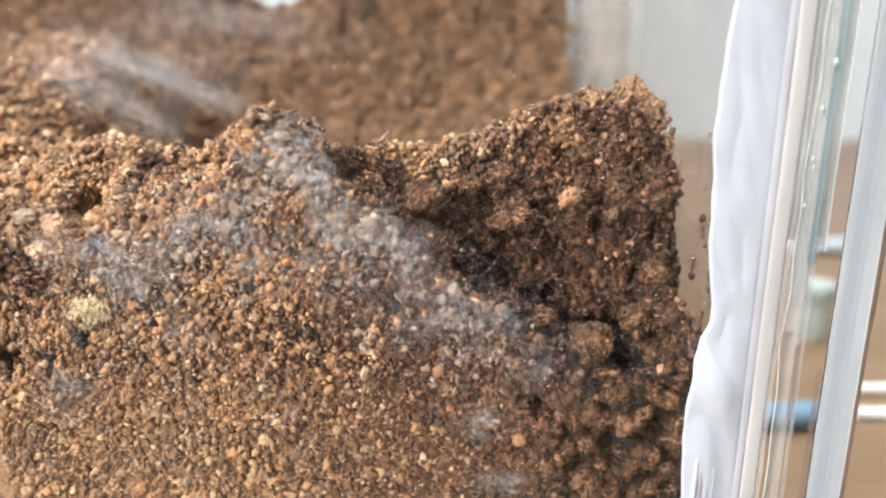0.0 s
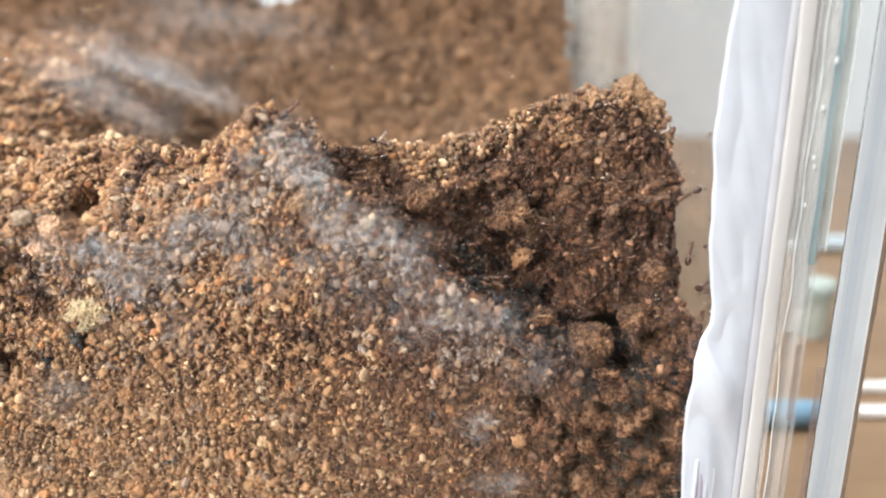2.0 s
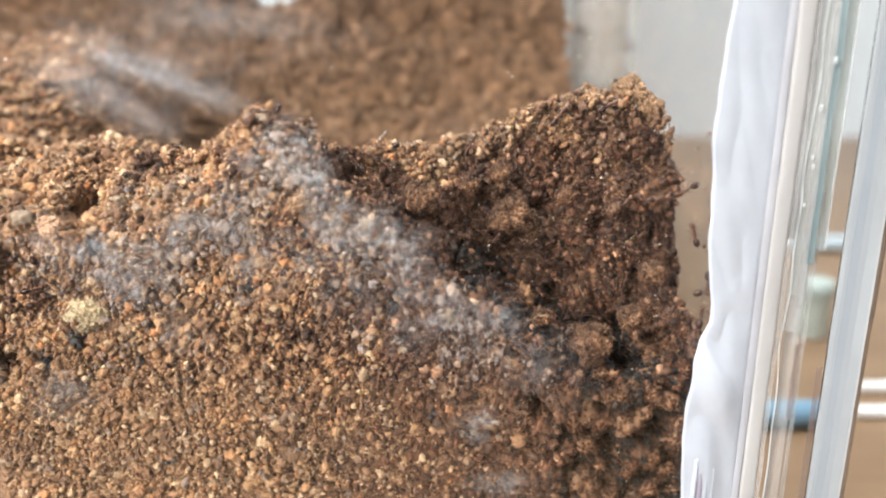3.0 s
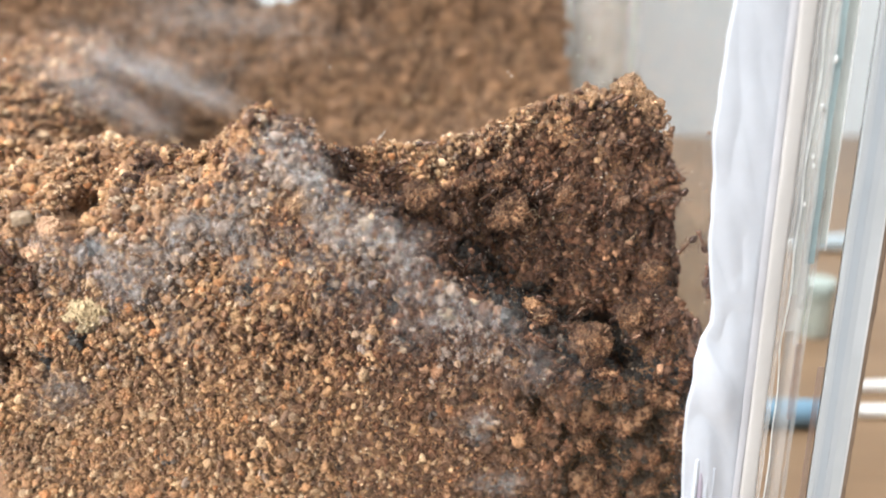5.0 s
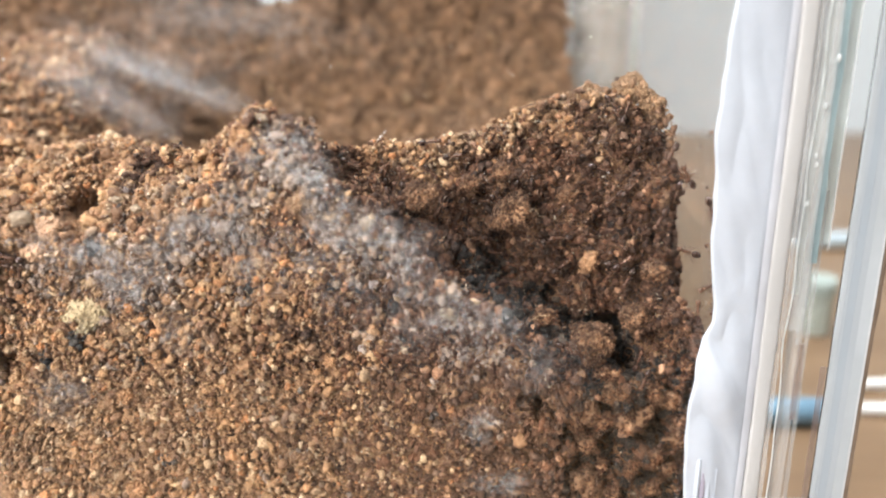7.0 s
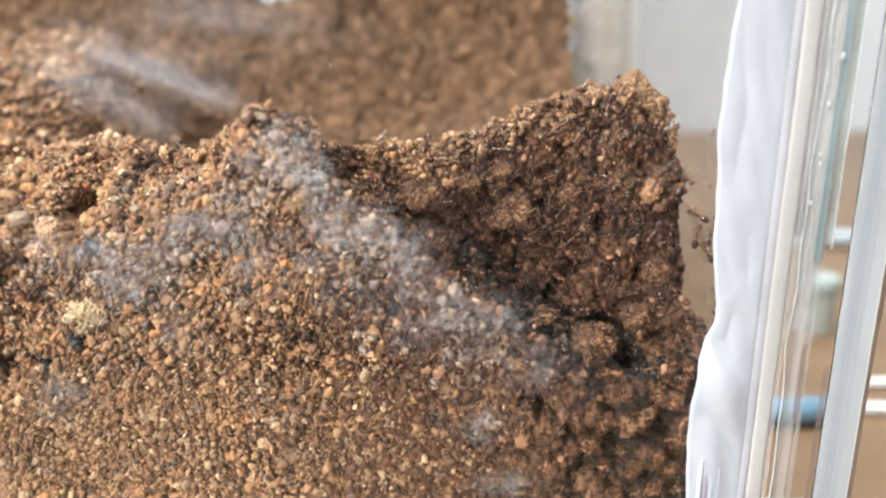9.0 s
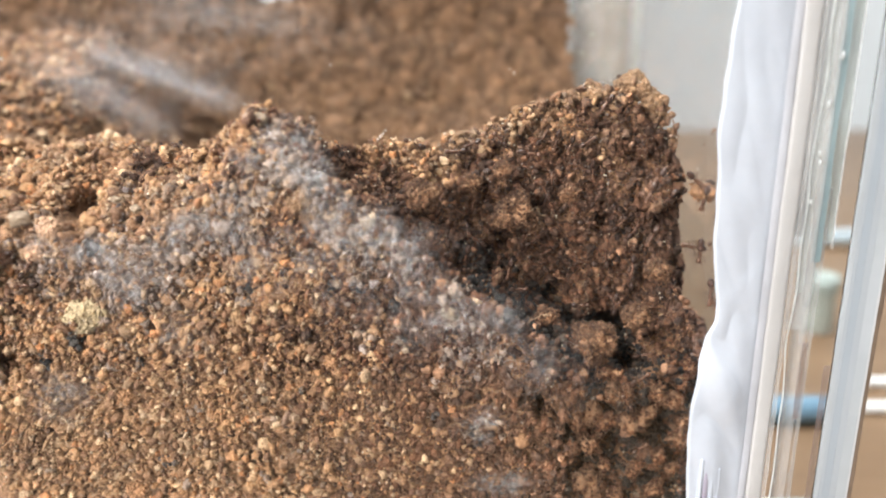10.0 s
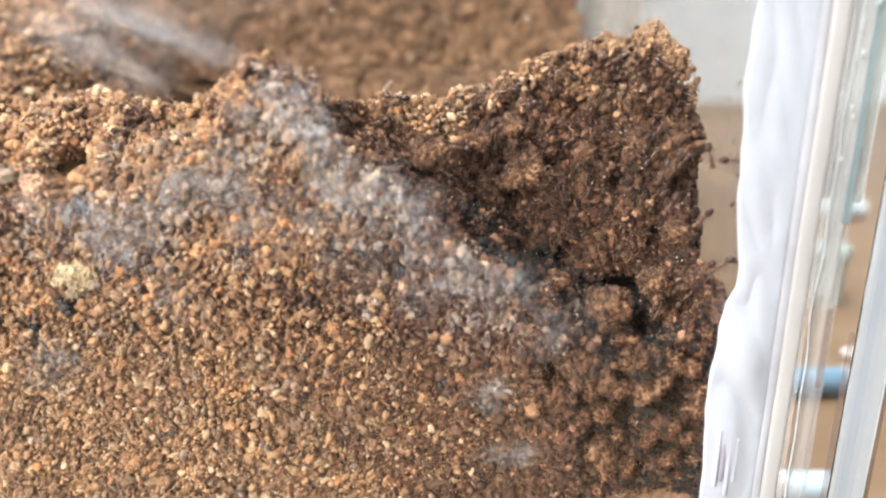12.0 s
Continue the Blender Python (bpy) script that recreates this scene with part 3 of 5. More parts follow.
def scatter_soil():
    v, t = SURF.reshape(-1, 3), grid_tris(NX, NV)
    def near(p):
        seen = (p[:, 1] < 0.045) & (p[:, 2] > 0.042) & (p[:, 0] > -0.083 - 0.5 * p[:, 1])
        behind = p[:, 1] > np.interp(p[:, 0], RIDGE_X, RIDGE_Y) + 0.004
        crevice = (p[:, 0] > 0.020) & (p[:, 2] < 0.081) & (p[:, 1] > 0.008)
        return seen * np.where(crevice, 0.55, 1.0) * np.where(p[:, 1] < 0.005, 1.5, 1.7) * np.where(behind, 0.08, 1.0)
    # crumbs of all sizes, packed side by side
    q, nrm = sample(v, t, 48000, near)
    inside = (q[:, 1] > 0.005) & (q[:, 0] > -0.022)
    rq = np.exp(rng.normal(np.where(inside, math.log(0.00033), math.log(0.00039)), 0.44, len(q))).clip(0.00021, np.where(inside, 0.00080, 0.00125))
    knob, knob_r = [], []
    for x, y, z, size, n in KNOBS:
        way = rng.normal(size=(n, 3))
        way *= (size * rng.uniform(0.3, 1.0, n) ** 0.5 / np.linalg.norm(way, axis=1))[:, None]
        knob.append(np.array((x, y, z)) + way)
        knob_r.append(np.exp(rng.normal(math.log(0.00042), 0.36, n)).clip(0.00028, 0.0010))
    q = np.concatenate([q + nrm * (rq * rng.uniform(0.0, 0.75, len(q)))[:, None]] + knob)
    rq = np.concatenate([rq] + knob_r)
    q[:, 1] = np.where(q[:, 1] < 0.0035, np.maximum(q[:, 1] - 0.0007, rq * rng.uniform(0.75, 1.05, len(q))), q[:, 1])
    keep = packed(q, rq, 0.57)
    q, rq = q[keep], rq[keep]
    # finer grains between the crumbs and stuck to them
    loose, nrm = sample(v, t, 9000, near)
    rl = np.exp(rng.normal(math.log(0.00020), 0.32, len(loose))).clip(0.00011, 0.0005)
    loose = loose + nrm * rng.uniform(-0.0003, 0.0004, len(loose))[:, None]
    many = np.clip((rq / 0.00040) ** 2 * 1.3 - 0.3, 0, 11).astype(int)
    owner = np.repeat(np.arange(len(q)), many)
    way = rng.normal(size=(len(owner), 3))
    way[:, 1] = -np.abs(way[:, 1])
    way /= np.linalg.norm(way, axis=1)[:, None]
    stuck = q[owner] + way * (rq[owner] * rng.uniform(0.72, 0.95, len(owner)))[:, None]
    r_stuck = 0.00015 * (rq[owner] / 0.0005) ** 0.4 * np.exp(rng.normal(0, 0.3, len(owner)))
    p, r = np.concatenate([q, loose, stuck]), np.concatenate([rq, rl, r_stuck])
    crumb = (np.arange(len(p)) < len(q)) & (r > 0.00043)
    for cx, cz, cr in ((-0.0715, 0.0995, 0.0022), (-0.0690, 0.1034, 0.0019), (-0.0586, 0.0524, 0.0023), (-0.0584, 0.0721, 0.0012), (-0.0255, 0.1085, 0.0020), (-0.0070, 0.0812, 0.0010), (-0.0640, 0.0881, 0.0025), (-0.0208, 0.0790, 0.0010), (-0.0333, 0.0714, 0.0009), (-0.0430, 0.0688, 0.0008)):
        p[(p[:, 0] - cx) ** 2 + (p[:, 2] - cz) ** 2 < cr ** 2, 2] += 1.0   # no grains before the larger pellets
    low = p[:, 2] < np.interp(p[:, 0], RIDGE_X, RIDGE_Z) + 0.0026
    p, r, crumb = p[low], r[low], crumb[low]
    # the end wall of the soil
    outline = np.array(profile_at(0.039) + [(0.157, 0.0), (0.0012, 0.0)])
    e = np.stack([np.zeros(5000), rng.uniform(0.001, 0.030, 5000), rng.uniform(0.045, 0.128, 5000)], 1)
    inside = np.zeros(len(e), bool)
    for (y0, z0), (y1, z1) in zip(outline, np.roll(outline, -1, axis=0)):
        cross = (z0 > e[:, 2]) != (z1 > e[:, 2])
        inside ^= cross & (e[:, 1] < (y1 - y0) * (e[:, 2] - z0) / (z1 - z0 + 1e-12) + y0)
    e = e[inside]
    e[:, 0] = right_end(e[:, 2]) + n3(e, 160, 4.0) * 0.0022 + n3(e, 420, 6.0) * 0.0010 - 0.0004
    p, r = np.concatenate([p, e]), np.concatenate([r, np.exp(rng.normal(math.log(0.00040), 0.38, len(e)))])
    crumb = np.concatenate([crumb, r[len(crumb):] > 0.00045])
    p[:, 1] = np.maximum(p[:, 1], 0.0001 + r * 0.8)
    zc = np.interp(p[:, 0], EDGE_X, EDGE_Z)
    below = zc - p[:, 2]
    wob = n3(p, 110) * 0.006 + n3(p, 300, 3.0) * 0.003
    ridge = np.interp(p[:, 0], RIDGE_X, RIDGE_Z) - p[:, 2]
    # damp plus painted shade: dry at west and crests, dark in hollow and foot
    # the tone deepens eastward over the face in place of light falloff
    damp_shade = np.interp(p[:, 0] + (p[:, 2] - 0.085) * 0.25 + wob, [-0.050, -0.022, 0.000, 0.018], [0.0, 0.38, 0.66, 0.88])
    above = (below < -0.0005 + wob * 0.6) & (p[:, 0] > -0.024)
    damp_shade = np.where(above, np.interp(ridge + wob, [0.002, 0.008, 0.017], [0.12, 0.66, 0.95]), damp_shade)
    damp_shade = np.maximum(damp_shade, np.where(p[:, 0] > -0.012, 1.25 * np.exp(-((below + 0.003) / 0.0045) ** 2), 0.0))
    damp_shade = np.maximum(damp_shade, ((p[:, 0] < -0.074 + wob) & (np.abs(p[:, 2] - 0.094) < 0.006)) * 0.32)
    # shade of the small gap in the west slope, as grain colour
    damp_shade = np.maximum(damp_shade, np.exp(-(((p[:, 0] + 0.056) / 0.004) ** 2 + ((p[:, 2] - 0.1125) / 0.0022) ** 2)))
    chance = damp_shade + wob * 22 + rng.normal(scale=0.17, size=len(p))
    moist_shade, damp_shade = (chance > 0.42) & (chance <= 0.80), chance > 0.80
    strip = np.exp(-((below - 0.008) / 0.010) ** 2) * np.interp(p[:, 0], [-0.09, -0.065, -0.03, -0.005, 0.010, 0.03], [0.1, 0.8, 1.0, 0.8, 0.6, 0.0])
    mould = (strip + n3(p, 160, 9.0) * 0.8 + rng.normal(scale=0.28, size=len(p)) > 0.74) & ~damp_shade & (p[:, 1] < 0.012)
    # near-black grains paint shade into crevices, the crumbly corner and the hollow's foot
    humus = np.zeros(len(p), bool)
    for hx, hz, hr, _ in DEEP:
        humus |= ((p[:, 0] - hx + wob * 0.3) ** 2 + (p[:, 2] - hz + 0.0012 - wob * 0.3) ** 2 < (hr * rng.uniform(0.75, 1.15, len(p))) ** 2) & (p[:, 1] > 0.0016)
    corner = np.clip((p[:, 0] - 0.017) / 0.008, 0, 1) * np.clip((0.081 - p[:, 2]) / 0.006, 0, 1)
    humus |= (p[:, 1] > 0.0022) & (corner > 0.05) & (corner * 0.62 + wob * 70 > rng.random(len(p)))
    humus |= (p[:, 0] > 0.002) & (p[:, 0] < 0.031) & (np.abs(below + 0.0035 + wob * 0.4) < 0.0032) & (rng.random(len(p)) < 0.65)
    blue_grey = np.zeros(len(p), bool)
    for hx, hz, hr in DARK:
        blue_grey |= ((p[:, 0] - hx + wob * 0.25) ** 2 + 1.6 * (p[:, 2] - hz - wob * 0.25) ** 2 < (hr * rng.uniform(0.6, 1.1, len(p))) ** 2) & (below > -0.004)
    left = np.ones(len(p), bool)
    for name, label, sel, mat in (("humus", "black wet humus %s in pockets of the soil", humus, mat_crevice_shade),
                                  ("sooty_soil", "dark blue-grey mouldy soil %s behind the glass", blue_grey, mat_blue_grey),
                                  ("mouldy_soil", "soil %s coated with pale grey mould", mould, mat_mould),
                                  ("damp_soil", "dark damp soil %s in the ants' hollow", damp_shade, mat_damp_shade),
                                  ("moist_soil", "moist brown soil %s behind the glass", moist_shade, mat_moist_shade),
                                  ("dry_soil", "loose brown and tan soil %s behind the glass", left, mat_dry)):
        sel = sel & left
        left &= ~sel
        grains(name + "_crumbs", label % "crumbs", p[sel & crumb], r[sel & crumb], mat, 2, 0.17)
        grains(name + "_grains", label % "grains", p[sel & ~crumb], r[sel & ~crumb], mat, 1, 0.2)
    g, nrm = sample(v, t, 1300, near)
    g = g + nrm * 0.0005
    g[:, 1] = np.maximum(g[:, 1], 0.0004)
    grains("quartz_grains", "tiny glinting pale quartz grains in the soil", g, rng.uniform(0.00010, 0.00022, len(g)), mat_quartz, 1, 0.15)
    far = lambda q: ((q[:, 1] > 0.045) & (q[:, 0] > -0.158)).astype(float) * np.where(q[:, 2] > 0.10, 1.0, 0.25)
    p, _ = sample(v, t, 14000, far)
    r = np.exp(rng.normal(math.log(0.00055), 0.42, len(p))).clip(0.0003, 0.0020) * np.where((p[:, 0] < -0.074) & (p[:, 1] < 0.11), 1.05, 1.0)
    p[:, 1] = np.minimum(p[:, 1], 0.1575 - r)
    heap = (p[:, 0] < -0.074) & (p[:, 1] < 0.11)
    grains("far_soil_grains", "coarse brown soil crumbs heaped at the back of the tank", p[~heap], r[~heap], mat_back, 1)
    grains("heaped_soil_grains", "coarse tan soil crumbs heaped behind the ridge", p[heap], r[heap], mat_dry, 1)

scatter_soil()

# ---- tank ----
def tank():
    t = thing("glass_tank", "clear glass ant tank with milky silicone seams, half full of soil", "tank", at=pose(0, 0, 0))
    def pane(name, *b, mat=mat_glass, bevel=0.0003):
        ob = part(name, box_bm(*b, bevel, 1), mat, t, smooth=False)
        ob.visible_shadow = False
        return ob
    pane("front_pane", TANK_X0, 0.0550, -0.0045, -0.0005, 0.0, 0.20)
    pane("back_pane", TANK_X0, 0.0716, 0.158, 0.161, 0.0, 0.20)
    pane("left_pane", TANK_X0 - 0.003, TANK_X0, -0.0045, 0.161, 0.0, 0.20)
    pane("base_pane", TANK_X0, 0.0550, 0.0, 0.1575, 0.0005, 0.0035)
    pane("end_pane", 0.0557, 0.0581, 0.0005, 0.1575, 0.0, 0.20)
    pane("second_pane", 0.0627, 0.0641, -0.002, 0.0010, 0.0, 0.20, mat=mat_painted_haze)
    pane("acrylic_panel", 0.0701, 0.0757, -0.0009, 0.0002, 0.0, 0.20, mat=mat_acrylic)
    for x0, x1 in ((0.0444, 0.0452), (0.0711, 0.0715)):
        part("back_seam", box_bm(x0, x1, 0.1535, 0.1575, 0.0, 0.20, 0.0003, 2), mat_back_seam, t, "pale silicone seam at the back")
    # edges that face the room, drawn by hand with sealant and so not quite straight
    def strip(name, label, x0, x1, y0, y1, z0, z1, mat, sway=0.00012, bevel=0.00012, segments=1):
        bm = box_bm(x0, x1, y0, y1, z0, z1, bevel, segments)
        for k in range(1, 90):
            bmesh.ops.bisect_plane(bm, geom=bm.verts[:] + bm.edges[:] + bm.faces[:], plane_co=(0, 0, z0 + (z1 - z0) * k / 90), plane_no=(0, 0, 1))
        off = Vector((x0 * 900, x1 * 700, y0 * 500))
        for v in bm.verts:
            side = 3.0 if v.co.x > (x0 + x1) / 2 else 0.0
            v.co.x += sway * (noise.noise(Vector((side, 0, v.co.z * 70)) + off) + 0.6 * noise.noise(Vector((side, 5, v.co.z * 260)) + off))
        part(name, bm, mat, t, label)
    strip("cream_edge", "frosted cream pane edge", 0.0553, 0.0583, -0.0049, 0.000, 0.0, 0.20, mat_cream_edge, 0.0002, 0.0006, 3)
    # pale strip added to soften the shadow beside the cream edge
    strip("step_softener", "pale strip added over the step's shadow", 0.0583, 0.0591, -0.0047, -0.004, 0.0, 0.20, mat_painted_haze, 0.0002, 0.0001, 1)
    # grey shading on the silicone's right side, as a coloured strip
    strip("grey_shade_band", "grey shading along the silicone's side", 0.0538, 0.0553, -0.0048, 0.000, 0.0, 0.20, mat_grey_shade, 0.0002, 0.00025, 2)
    strip("teal_edge", "teal glass edge", 0.0627, 0.0641, -0.0026, -0.0022, 0.098, 0.20, mat_teal_edge, 0.0002)
    strip("lower_edge", "dull tan pane edge", 0.0632, 0.0642, -0.0026, -0.0022, 0.0680, 0.0830, mat_tan_edge, 0.0002)
    # strips grade the panel's edge in tone, the light in it painted on
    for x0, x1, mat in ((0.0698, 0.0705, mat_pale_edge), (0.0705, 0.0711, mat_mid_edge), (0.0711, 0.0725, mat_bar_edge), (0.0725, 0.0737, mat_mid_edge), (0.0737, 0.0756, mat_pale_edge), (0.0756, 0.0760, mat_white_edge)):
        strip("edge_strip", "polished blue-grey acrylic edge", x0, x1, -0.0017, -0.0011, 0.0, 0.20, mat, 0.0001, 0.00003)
    for x0, x1, z0, z1, mat in ((0.0585, 0.0592, 0.0, 0.20, mat_pale_edge), (0.0612, 0.0625, 0.092, 0.20, mat_painted_sheen), (0.0664, 0.0667, 0.1, 0.20, mat_painted_haze), (0.0682, 0.0693, 0.0, 0.078, mat_tan_edge)):
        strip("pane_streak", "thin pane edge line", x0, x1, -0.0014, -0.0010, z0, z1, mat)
    # translucent strips paint reflections on the panes and mute dark lines
    for x0, x1, y, z0, z1, mat in ((0.0644, 0.0660, 0.002, 0.088, 0.20, mat_painted_sheen), (0.0657, 0.0664, 0.004, 0.080, 0.20, mat_painted_haze), (0.0668, 0.0688, 0.003, 0.100, 0.20, mat_painted_sheen),
                                   (0.0592, 0.0600, 0.001, 0.0, 0.20, mat_painted_sheen), (0.0592, 0.0627, -0.0036, 0.086, 0.20, mat_painted_haze), (0.0646, 0.0656, 0.005, 0.0, 0.10, mat_painted_haze), (0.0664, 0.0672, 0.002, 0.0, 0.11, mat_painted_haze)):
        strip("reflection_strip", "pale translucent strip painting a reflection in the glass", x0, x1, y, y + 0.0006, z0, z1, mat, 0.0002, 0.00018, 2)
    # the bright room's reflection in this pane face, put in as colour
    strip("pane_face", "pane face painted with a pale blue-white reflection", 0.0590, 0.0622, -0.0008, -0.0004, 0.102, 0.20, mat_face_reflection)
    strip("film_edge", "brown paper film on the panel", 0.0761, 0.0769, -0.0016, -0.0010, 0.0, 0.20, mat_film, 0.0003, 0.0002)

tank()

def silicone_bead():
    """A milky bead with a wavy free edge and soft folds, run down the front corner."""
    heights = np.linspace(0.0, 0.20, 400)
    left = np.interp(heights, [0.0, 0.0535, 0.070, 0.0787, 0.085, 0.0880, 0.0915, 0.0988, 0.1237, 0.1417, 0.20],
                     [0.0462, 0.0462, 0.0452, 0.0463, 0.0467, 0.0483, 0.0482, 0.0470, 0.0455, 0.0468, 0.0480])
    bm = bmesh.new()
    rows = []
    m = 44
    for z, l in zip(heights, left):
        l = l * 0.962 + 0.0004 * noise.noise(Vector((0, 0, z * 180)))
        row = []
        for i in range(m + 1):
            u = i / m
            x = l + (0.0539 - l) * u
            fold = noise.noise(Vector((x * 220 + z * 60, 1.3, z * 70))) * 0.0009 + noise.noise(Vector((x * 90, 4.0, z * 45))) * 0.0008
            y = -0.0046 - 0.0003 * (1 - (1 - min(1, u / 0.05)) ** 2) * (1 - max(0, (u - 0.88) / 0.12) ** 2 * 0.6) - abs(fold) * (1.3 if z < 0.09 else 0.8) * math.sin(math.pi * u)
            # soft diagonal creases where the sealant was smeared over itself
            for x0, z0, slope, deep, wide in ((0.0490, 0.0800, -1.6, 0.0004, 0.0010), (0.0478, 0.0715, 1.5, 0.00018, 0.0018), (0.0490, 0.1090, -0.9, 0.00025, 0.0016), (0.0480, 0.0930, 0.8, 0.0003, 0.0012)):
                side = (z - z0 - slope * (x - x0) + 0.0016 * noise.noise(Vector((x * 260, 3.0, z * 120)))) / wide
                y -= deep * (0.5 - 0.5 * math.tanh(side)) * math.exp(-max(0.0, -side) * 0.12) * math.sin(math.pi * u) ** 0.5
            row.append(bm.verts.new((x, y, z)))
        rows.append(row)
    for a, b in zip(rows, rows[1:]):
        for i in range(m):
            bm.faces.new((a[i], a[i + 1], b[i + 1], b[i]))
    ext = bmesh.ops.extrude_face_region(bm, geom=bm.faces[:])
    for g in ext["geom"]:
        if isinstance(g, bmesh.types.BMVert):
            g.co.y = -0.00455
    bmesh.ops.recalc_face_normals(bm, faces=bm.faces[:])
    seam = thing("silicone_seam", "milky white silicone seam with a wavy edge on the tank", "sealant", at=pose(0, 0, 0))
    part("bead", bm, mat_silicone, seam)
    # a slot in it: a flush box whose colour paints the recess's shade
    part("slot", box_bm(0.0470, 0.0480, -0.0058, -0.0047, 0.0510, 0.0612, 0.0004, 3), mat_slot_shade, seam, "slot in the silicone, its shade painted grey-lilac")
    for x0, x1, z0, z1 in ((0.0461, 0.0469, 0.0500, 0.0618), (0.0481, 0.0490, 0.0480, 0.0632), (0.0494, 0.0499, 0.0510, 0.0600)):
        part("ridge", box_bm(x0, x1, -0.0059, -0.0047, z0, z1, 0.0004, 4), mat_silicone, seam, "raised white ridge of silicone")

silicone_bead()

# ---- loose things on the table ----
def blue_rod(x0, x1, y, radius, mat, tint):
    t = thing("plastic_rod", "short glossy %s plastic rod on the table" % tint, "rod", "blue rods on the table", at=pose(x0, y, radius))
    n = x1 - x0
    part("rod", turned_bm([(radius * 0.9, 0.0008), (radius * 0.96, 0.0012), (radius * 0.96, n - 0.0012), (radius * 0.9, n - 0.0008)], 32, "x"), mat, t)
    for h in (0.0, n - 0.0016):
        part("end_cap", turned_bm([(radius * 0.85, h), (radius, h + 0.0004), (radius, h + 0.0012), (radius * 0.85, h + 0.0016)], 32, "x"), mat_white_plastic, t, "white end cap")

blue_rod(0.1060, 0.1390, 0.118, 0.0052, mat_blue_plastic, "light blue")
blue_rod(0.2190, 0.262, 0.345, 0.0056, mat_pale_plastic, "milky pale blue")
blue_rod(0.0900, 0.108, 0.058, 0.0046, mat_pale_plastic, "milky pale blue")

def white_rod(x0, x1, y, radius):
    t = turned_bm([(radius * 0.6, 0), (radius * 0.95, 0.0004), (radius, 0.001), (radius, x1 - x0 - 0.001), (radius * 0.95, x1 - x0 - 0.0004), (radius * 0.6, x1 - x0)], 24, "x")
    ob = part("tube_highlight_stick", t, mat_white_plastic)
    ob.matrix_world = pose(x0, y, radius)
    tagged(ob, "thin glossy white stick standing for a glass tube's edge highlight", "stick", "white sticks on the table")

# two white sticks added in place of a glass tube's edge highlights
white_rod(0.152, 0.34, 0.146, 0.0021)
white_rod(0.152, 0.34, 0.125, 0.0023)

def vial():
    t = thing("sample_vial", "small milky plastic vial with a flat lid on the table", "vial", at=pose(0.172, 0.205, 0))
    part("vial_body", turned_bm([(0.0066, 0.0), (0.0072, 0.0006), (0.0076, 0.019), (0.0068, 0.0196)], 28), mat_vial, t)
    part("lid", turned_bm([(0.0080, 0.0198), (0.0084, 0.0204), (0.0084, 0.0262), (0.0079, 0.0268)], 28), mat_lid, t, "pale green-white lid")

vial()

# ---- seam details ----
def adhesive_line():
    """A thin wavy bead of clear glue between the panes, with air bubbles along it."""
    bm = bmesh.new()
    rings = []
    for k in range(140):
        z = 0.02 + k * 0.0013
        x = 0.0601 + 0.0007 * noise.noise(Vector((2.0, 0, z * 90))) + 0.0003 * math.sin(z * 50)
        r = 0.00012 + 0.00009 * noise.noise(Vector((7.0, 1.0, z * 260)))
        rings.append([bm.verts.new((x + r * math.cos(a), -0.0041 + r * math.sin(a), z)) for a in (0, 1.05, 2.1, 3.14, 4.2, 5.24)])
    for a, b in zip(rings, rings[1:]):
        for i in range(6):
            bm.faces.new((a[i], a[(i + 1) % 6], b[(i + 1) % 6], b[i]))
    t = thing("glue_line", "thin wavy line of clear glue with bubbles on the tank", "glue", at=pose(0, 0, 0))
    part("bead", bm, mat_glue, t)
    for x, z, r in ((0.0624, 0.1325, 0.00045), (0.0612, 0.1250, 0.0004), (0.0608, 0.1170, 0.0003), (0.0611, 0.1155, 0.0003), (0.0604, 0.1090, 0.0003)):
        b = bmesh.new()
        bmesh.ops.create_icosphere(b, subdivisions=2, radius=r)
        for v in b.verts:
            v.co = Vector((v.co.x * 0.7 + x, v.co.y * 0.5 - 0.0042, v.co.z * 1.5 + z))
        part("bubble", b, mat_glue, t, "pale air bubble")

adhesive_line()

# ---- stones, clods and fibres in the soil ----
def lump_bm(radius, seed, squash=(1, 0.8, 1), knobs=0.25):
    bm = bmesh.new()
    bmesh.ops.create_icosphere(bm, subdivisions=3, radius=1.0)
    off = Vector((seed * 3.1, seed * 1.7, seed * 0.9))
    for v in bm.verts:
        d = 1 + knobs * noise.noise(v.co * 1.3 + off) + knobs * 0.7 * noise.noise(v.co * 3.1 + off) + knobs * 0.4 * noise.noise(v.co * 7 + off)
        v.co = Vector((v.co.x * squash[0], v.co.y * squash[1], v.co.z * squash[2])) * d * radius
    return bm

def lump(name, label, category, x, y, z, radius, mat, seed, squash=(1, 0.8, 1), knobs=0.25, group="", crusted=0):
    """A lump of soil or stone. crusted: how many finer grains stick to it."""
    bm = lump_bm(radius, seed, squash, knobs)
    bm.verts.index_update()
    v = np.array([q.co[:] for q in bm.verts])
    t = np.array([[q.index for q in f.verts] for f in bm.faces])
    bm.free()
    if crusted:
        bv, bt = ICO[1]
        c, nrm = sample(v, t, crusted)
        c = c + nrm * rng.uniform(0.0, 0.00030, (crusted, 1))
        g = bv[None] * (1 + rng.normal(scale=0.2, size=(crusted, len(bv), 1)).clip(-0.4, 0.4)) * rng.uniform(0.00015, 0.00038, (crusted, 1, 1))
        g = g + c[:, None, :]
        tt = bt[None] + (np.arange(crusted) * len(bv))[:, None, None] + len(v)
        v, t = np.concatenate([v, g.reshape(-1, 3)]), np.concatenate([t, tt.reshape(-1, 3)])
    ob = new(name, mesh_of(name, v, t, mat, not crusted))
    ob.matrix_world = pose(x, y, z)
    return tagged(ob, label, category, group)

